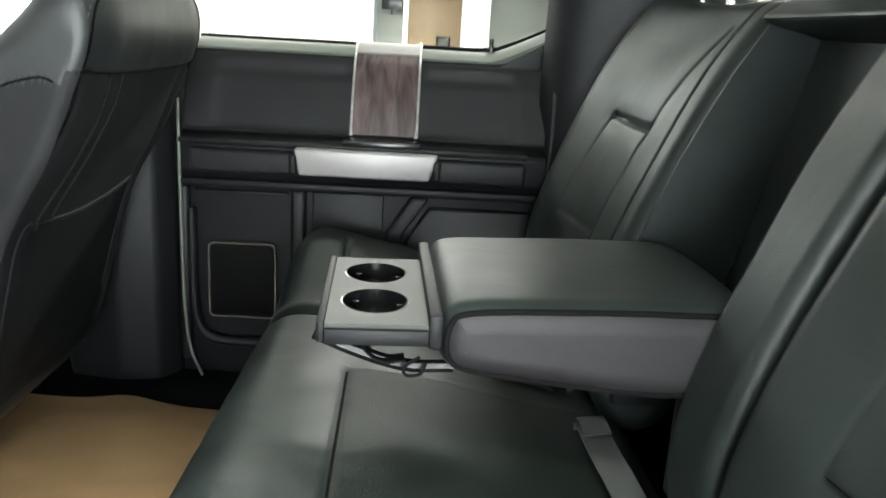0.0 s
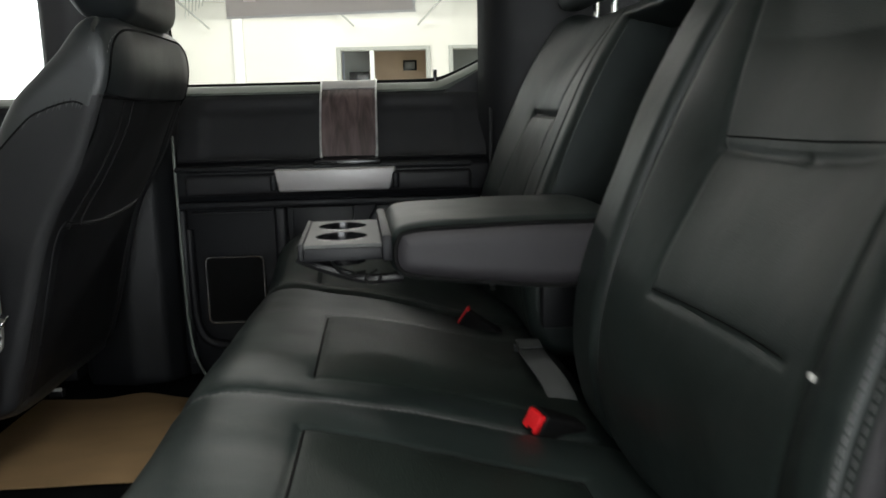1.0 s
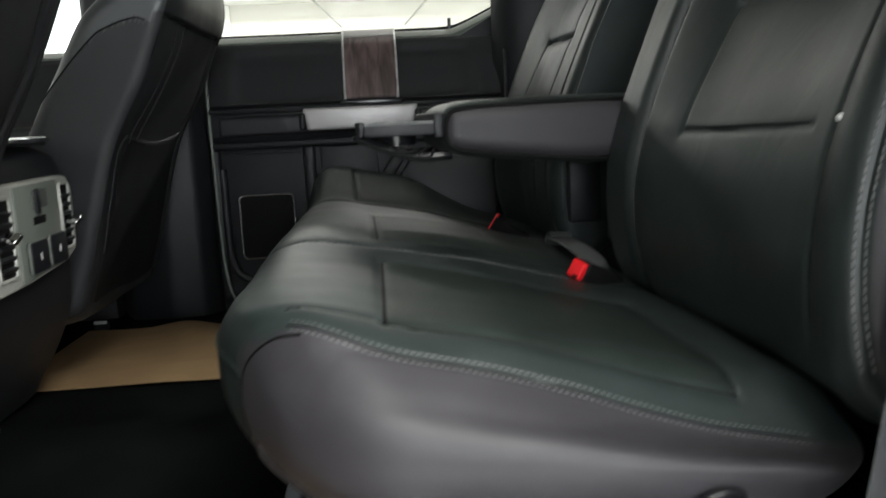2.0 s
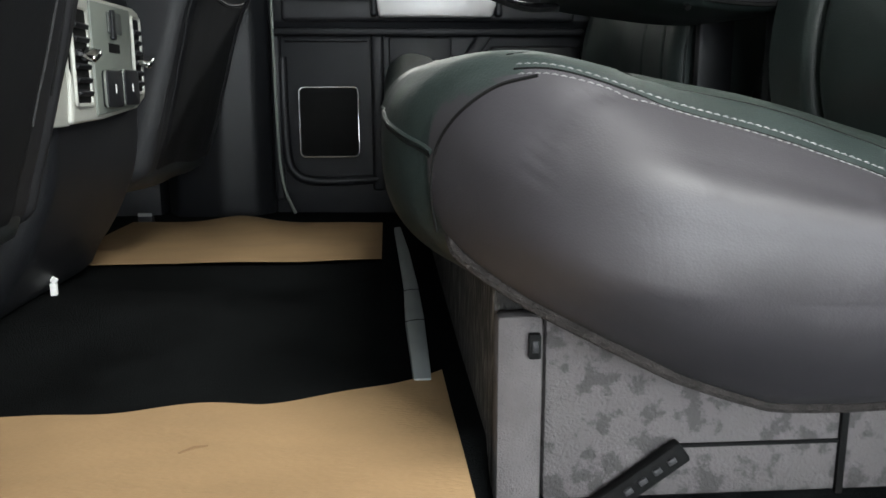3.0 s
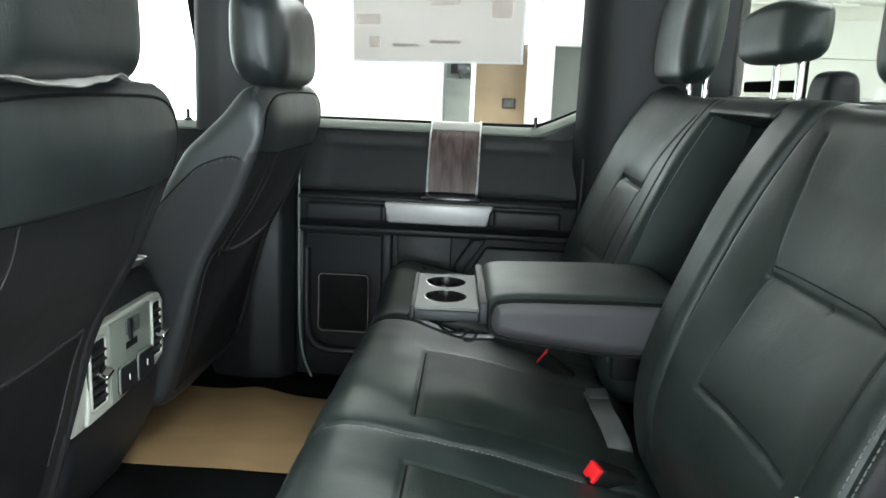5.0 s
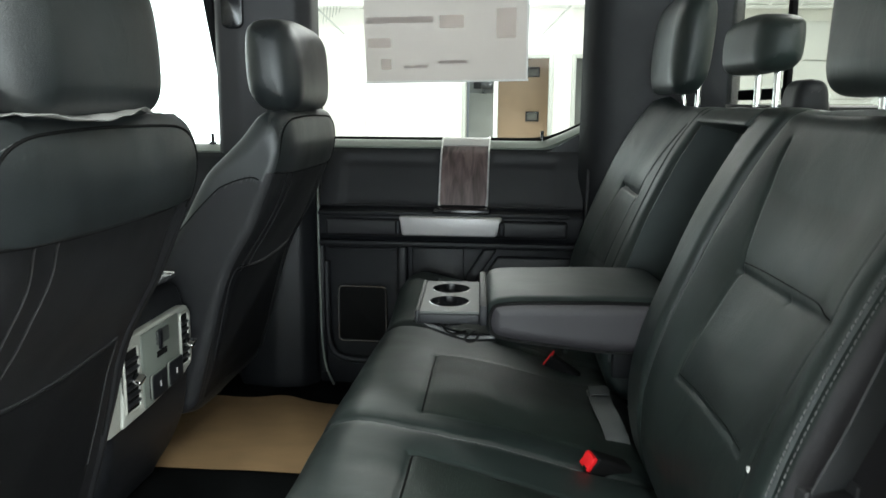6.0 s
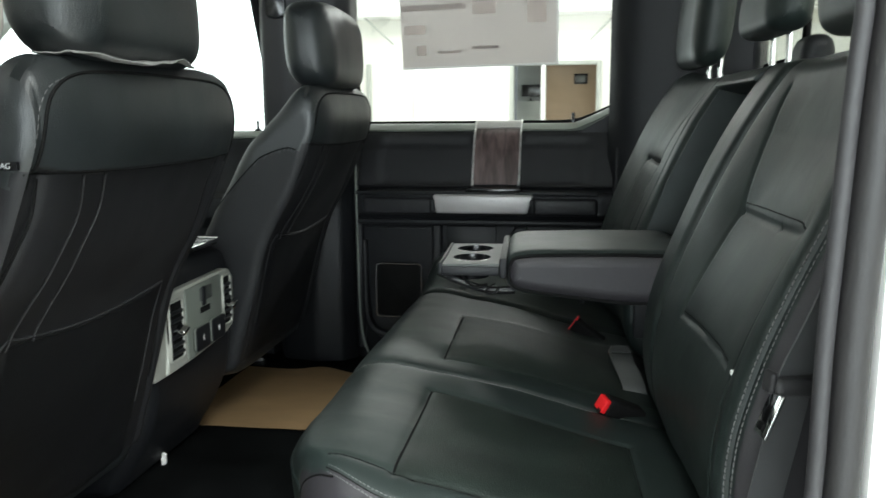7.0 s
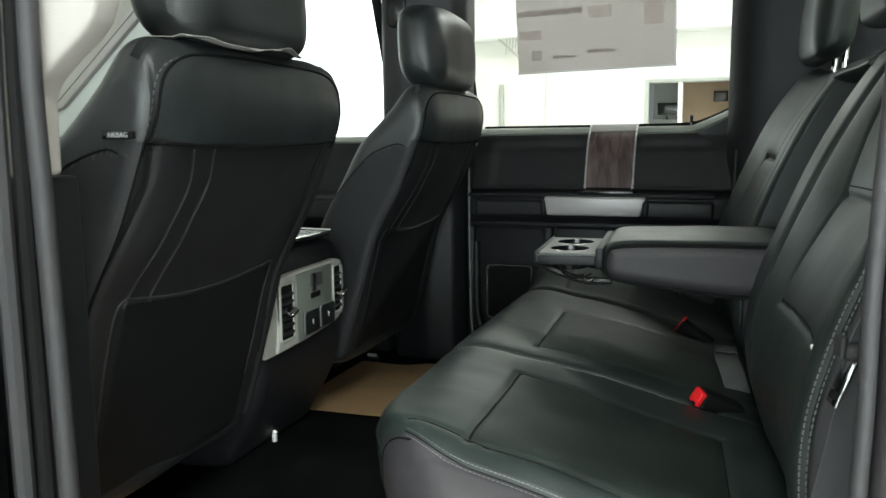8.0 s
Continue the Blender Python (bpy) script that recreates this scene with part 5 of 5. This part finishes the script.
def front_seat(y0, y1, head, label):
    s = thing("front_seat", (-0.5, (y0 + y1) / 2, 0.0), label, "car seat", group="front seats", turn=FRONT)
    mid = (y0 + y1) / 2

    def seam_z(y):
        return 0.665 - 0.006 * math.cos((y - mid) / (y1 - y0) * math.pi)

    def crown(p):
        """The upper corners are rounded."""
        rc = 0.055 if p.y < mid else 0.030
        d = max(0.0, rc - min(p.y - y0, y1 - p.y))
        drop = rc - math.sqrt(max(0.0, rc * rc - d * d))
        return Vector((p.x, p.y, p.z - 0.75 * drop * max(0.0, (p.z - 0.66) / 0.125)))

    def f(p, n):
        d = wob(p - Vector((0, mid, 0)), 6, 0.004) + wob(p, 16, 0.001)
        rear = max(0.0, min(1.0, (n.x - 0.05) / 0.3)) * max(0.0, 1 - 1.5 * abs(n.y))
        if rear > 0:
            below = max(0.0, min(1.0, (seam_z(p.y) - p.z) / 0.008))
            below = below * below * (3 - 2 * below)
            pk = 0.442 + 0.02 * ((p.y - mid) / 0.2) ** 2
            d -= 0.007 * below * rear
            d += 0.003 * max(0.0, min(1.0, (pk - p.z) / 0.008)) * max(0.0, min(1.0, (0.185 - abs(p.y - mid)) / 0.01)) * rear
            d += 0.006 * math.exp(-((p.y - mid) / 0.19) ** 6) * (1 - below) * rear
            side = max(0.0, min(1.0, 1 - (min(p.y - y0, y1 - p.y) - 0.026) / 0.075))
            d -= (0.016 if p.y < mid else 0.004) * side * side * max(0.0, min(1.0, (n.x - 0.05) / 0.3)) * max(0.0, min(1.0, (p.z - 0.2) / 0.2))
            groove = abs(min(p.y - y0, y1 - p.y) - float(np.interp(p.z, [0.28, 0.43, 0.53, 0.57, 0.61, 0.655], [0.028, 0.031, 0.036, 0.041, 0.047, 0.042])))
            d += dent(groove, 0.006, 0.004) * below * rear
        return d
    bm, rg, nm = pillow(FB, y0, y1, 0.030, 440, 150, f, arc=14, taper=crown)
    skin = BVHTree.FromBMesh(bm)
    b = part("backrest", bm, FRONTHIDE, s)
    b.data.materials.append(SEATPANEL)
    b.data.materials.append(POCKET)
    o = ORIGIN[b.name]
    for face in b.data.polygons:
        x, y, z = face.center + o
        edge = seam_z(y) if face.normal.x > 0.25 else float(np.interp(x, [-0.53, -0.40, -0.36, -0.315, -0.275], [0.48, 0.615, 0.642, 0.655, 0.640]))
        if z < edge and (face.normal.x > 0.25 or abs(face.normal.y) > 0.5):
            low = z < 0.438 + 0.5 * (y - mid) ** 2 and abs(y - mid) < 0.186 and face.normal.x > 0.25
            face.material_index = 2 if low else 1
    for yy, out in ((y0, -1), (y1, 1)):
        crease(skin, [(-0.297, yy, 0.650), (-0.315, yy, 0.655), (-0.36, yy, 0.642), (-0.40, yy, 0.615), (-0.53, yy, 0.48)], (0, -out, 0), b, SEAM, 0.0016, "side_seam")
        crease(skin, [(-0.25, yy - out * 0.042, 0.655), (-0.28, yy - out * 0.047, 0.61), (-0.30, yy - out * 0.041, 0.57), (-0.32, yy - out * 0.036, 0.53), (-0.36, yy - out * 0.031, 0.43), (-0.41, yy - out * 0.028, 0.28)], (-1, 0, 0), b, SEAM, 0.0022, "side_seam", 0.0, 60)
    for way in ((0.109, 0.119, 0.107, 0.098, 0.076), (0.152, 0.161, 0.149, 0.143, 0.124)):
        line = list(zip((-0.25, -0.28, -0.30, -0.32, -0.36), way, (0.655, 0.608, 0.56, 0.52, 0.445)))
        crease(skin, [(x, y0 + k, z) for x, k, z in line], (-1, 0, 0), b, SEATPANEL, 0.0020, "pleat", -0.0013)
        crease(skin, [(x, y0 + k - 0.0035, z) for x, k, z in line], (-1, 0, 0), b, SEAM, 0.0011, "pleat_line", -0.0002)
    a0, a1 = y0 + 0.029, y1 - 0.020
    loop = [(-0.25, a0, 0.655), (-0.25, a0 + 0.001, 0.69), (-0.25, a0 + 0.006, 0.73), (-0.25, a0 + 0.022, 0.755), (-0.25, a0 + 0.055, 0.769), (-0.25, a0 + 0.12, 0.774), (-0.25, mid, 0.776),
            (-0.25, a1 - 0.12, 0.774), (-0.25, a1 - 0.05, 0.769), (-0.25, a1 - 0.018, 0.755), (-0.25, a1 - 0.004, 0.73), (-0.25, a1, 0.69), (-0.25, a1, 0.655)]
    crease(skin, loop, (-1, 0, -0.25), b, SEAM, 0.0022, "piping", 0.0004, 90)
    crease(skin, [(-0.25, y, seam_z(y) - 0.003) for y in np.linspace(y0 + 0.006, y1 - 0.006, 13)], (-1, 0, 0), b, SEAM, 0.0016, "seam", 0.0, 60)
    pocket = [(-0.4, mid - 0.186, 0.25), (-0.4, mid - 0.188, 0.38), (-0.4, mid - 0.184, 0.452)] + [(-0.4, mid + q, 0.442 + 0.5 * q * q) for q in (-0.15, -0.08, 0.0, 0.08, 0.15)] + [(-0.4, mid + 0.184, 0.452), (-0.4, mid + 0.188, 0.38), (-0.4, mid + 0.186, 0.25)]
    crease(skin, pocket, (-1, 0, 0), b, SEATPANEL, 0.0022, "pocket_piping", -0.0006, 90)
    crease(skin, [(x, y, z - 0.0045) for x, y, z in pocket[2:8]], (-1, 0, 0), b, SEAM, 0.0013, "pocket_edge", 0.0, 60)
    ps, ns = on_skin(skin, curve([(x, y - 0.007, z) for x, y, z in loop[:5]], 40), (-1, 0, -0.1))
    part("stitching", stitches(ps, ns, 0.006, 0.004, 0.0006), STITCH, b)
    bm, _, _ = pillow([(-0.5, 0.12), (-0.46, 0.18), (-0.50, 0.27), (-0.6, 0.30), (-0.8, 0.33), (-0.98, 0.345), (-1.02, 0.30), (-0.99, 0.2), (-0.8, 0.12)], y0 + 0.01, y1 - 0.01, 0.05, 70, 16, lambda p, n: wob(p, 6, 0.006))
    part("cushion", bm, FRONTHIDE, s)
    part("side_cover", prism([(-0.72, 0.06), (-0.60, 0.09), (-0.56, 0.17), (-0.60, 0.20), (-0.95, 0.20), (-0.95, 0.08)], "y", y0 + 0.02, y0 + 0.06, 0.008), PLASTIC, s)
    part("side_cover", prism([(-0.72, 0.06), (-0.60, 0.09), (-0.56, 0.17), (-0.60, 0.20), (-0.95, 0.20), (-0.95, 0.08)], "y", y1 - 0.06, y1 - 0.02, 0.008), PLASTIC, s)
    for ry in (y0 + 0.07, y1 - 0.07):
        part("rail", box((-1.0, ry - 0.02, 0.0), (-0.68, ry + 0.02, 0.13), 0.006), PLASTIC, s)
    headrest(s, -0.295, head, 0.785, 0.982, 0.315, 0.12, (head - 0.06, head + 0.06), -0.12, hide=FRONTHIDE)
    return s


near = front_seat(0.215, 0.724, 0.448, "black leather driver seat with a map pocket behind")
far = front_seat(1.118, 1.600, 1.352, "black leather front passenger seat with a map pocket behind")
tagpart = part("airbag_tag", box((-0.312, 0.2085, 0.667), (-0.268, 0.2135, 0.676), 0.0008), GLOSS, near, "black woven safety tag")
words = bpy.data.curves.new("tag_words", "FONT")
words.body, words.size, words.align_x, words.align_y = "AIRBAG", 0.0085, "CENTER", "CENTER"
words.extrude = 0.0002
glyphs = new("tag_text", words)
glyphs.data.materials.append(LIGHTSEAL)
glyphs.matrix_basis = pose(0.21, 0.2083 - ORIGIN[near.name].y, 0.6715, 90, 0, 0)
glyphs.parent = tagpart
pp = thing("plastic_cover_strip", (-0.27, 0.46, 0.795), "crumpled pale protective film under the headrest", "plastic film", turn=FRONT)
part("film", sheet(lambda u, v: Vector((-0.300 + 0.074 * v - 0.02 * (2 * u - 1) ** 2 * v, 0.29 + 0.285 * u, 0.7935 + 0.005 * math.sin(9 * u + 1) * v + 0.005 * noise.noise(Vector((7 * u, 3 * v, 1))) + 0.006 * u - 0.006 * v)), 40, 10, 0.001), FILM, pp)

# ---- centre console ----
con = thing("center_console", (-0.6, 0.92, 0.0), "black centre console with silver rear vent panel", "console", turn=FRONT)
bm, _, _ = pillow([(-0.458, 0.20), (-0.452, 0.30), (-0.455, 0.40), (-0.475, 0.44), (-0.56, 0.455), (-0.9, 0.455), (-1.25, 0.43), (-1.28, 0.1), (-0.9, 0.0), (-0.59, 0.0), (-0.52, 0.06), (-0.475, 0.14)], 0.755, 1.105, 0.03, 120, 24)
part("console_body", bm, PLASTIC, con)
part("lid", box((-0.98, 0.775, 0.450), (-0.575, 1.085, 0.474), 0.012, 3), LEATHER, con)
part("lid_trim", tube([(-0.56, 0.885, 0.463), (-0.47, 0.885, 0.461), (-0.463, 0.895, 0.460), (-0.463, 1.075, 0.460), (-0.47, 1.085, 0.461), (-0.56, 1.085, 0.463)], 0.0035, 8, closed=True), CHROME, con, "bright chrome lid trim")
part("lid_plate", box((-0.556, 0.89, 0.450), (-0.468, 1.08, 0.461), 0.003), GLOSS, con)
bez = part("vent_bezel", prism([(0.790, 0.246), (0.90, 0.249), (1.04, 0.260), (1.080, 0.274), (1.087, 0.295), (1.087, 0.380), (1.072, 0.398), (1.05, 0.402), (0.88, 0.400), (0.835, 0.398), (0.815, 0.392)], "x", -0.462, -0.440, 0.005, 3), VENT, con, "satin silver vent surround")
part("bezel_side", prism([(-0.474, 0.244), (-0.446, 0.244), (-0.446, 0.385), (-0.452, 0.385)], "y", 0.752, 0.80, 0.004), VENT, bez)
part("centre_plate", prism([(0.868, 0.254), (1.018, 0.262), (1.020, 0.396), (0.866, 0.394)], "x", -0.442, -0.4365, 0.003), GREYP, bez)
for y0, y1, z0, z1 in ((0.801, 0.852, 0.268, 0.382), (1.030, 1.066, 0.282, 0.388)):
    v = part("air_vent", prism(rounded(y0, y1, z0, z1, 0.006), "x", -0.444, -0.4385, 0.002), SEAM, bez, "black air vent")
    part("vent_frame", tube([(-0.4385, a, b) for a, b in rounded(y0, y1, z0, z1, 0.006)], 0.0028, 6, closed=True), VENT, v)
    for k in range(6):
        z = z0 + 0.011 + (z1 - z0 - 0.02) / 6 * k
        part("louvre", box((-0.440, y0 + 0.004, z), (-0.4335, y1 - 0.004, z + 0.006), 0.001, turn=pose(0, 0, 0, 0, 25, 0)), PLASTIC, v)
    m = (y0 + y1) / 2
    part("vent_knob", box((-0.438, m - 0.012, 0.322), (-0.416, m + 0.012, 0.332), 0.004, 3, turn=pose(0, 0, 0, 25, 12, 0)), CHROME, v, "chrome vent knob")
for y0, y1, z0 in ((0.886, 0.946, 0.264), (0.956, 1.017, 0.266)):
    o = part("outlet_cover", prism(rounded(y0, y1, z0, z0 + 0.047, 0.007), "x", -0.437, -0.429, 0.003), PLASTIC, bez)
    part("frame", tube([(-0.4325, a, b) for a, b in rounded(y0, y1, z0, z0 + 0.047, 0.007)], 0.0016, 6, closed=True), GREYP, o)
    part("mark", box((-0.4292, (y0 + y1) / 2 - 0.002, z0 + 0.018), (-0.4283, (y0 + y1) / 2 + 0.002, z0 + 0.029), 0.0003, 1), WHITEPL, o)
part("port", prism(rounded(0.922, 0.972, 0.358, 0.386, 0.004), "x", -0.437, -0.4335, 0.001), TRAY, bez)
part("port_lever", prism(rounded(0.926, 0.938, 0.350, 0.388, 0.003), "x", -0.434, -0.430, 0.001), PLASTIC, bez)
part("symbol_bars", box((-0.4366, 0.922, 0.334), (-0.4355, 0.964, 0.346), 0.0003, 1), SEAM, bez)
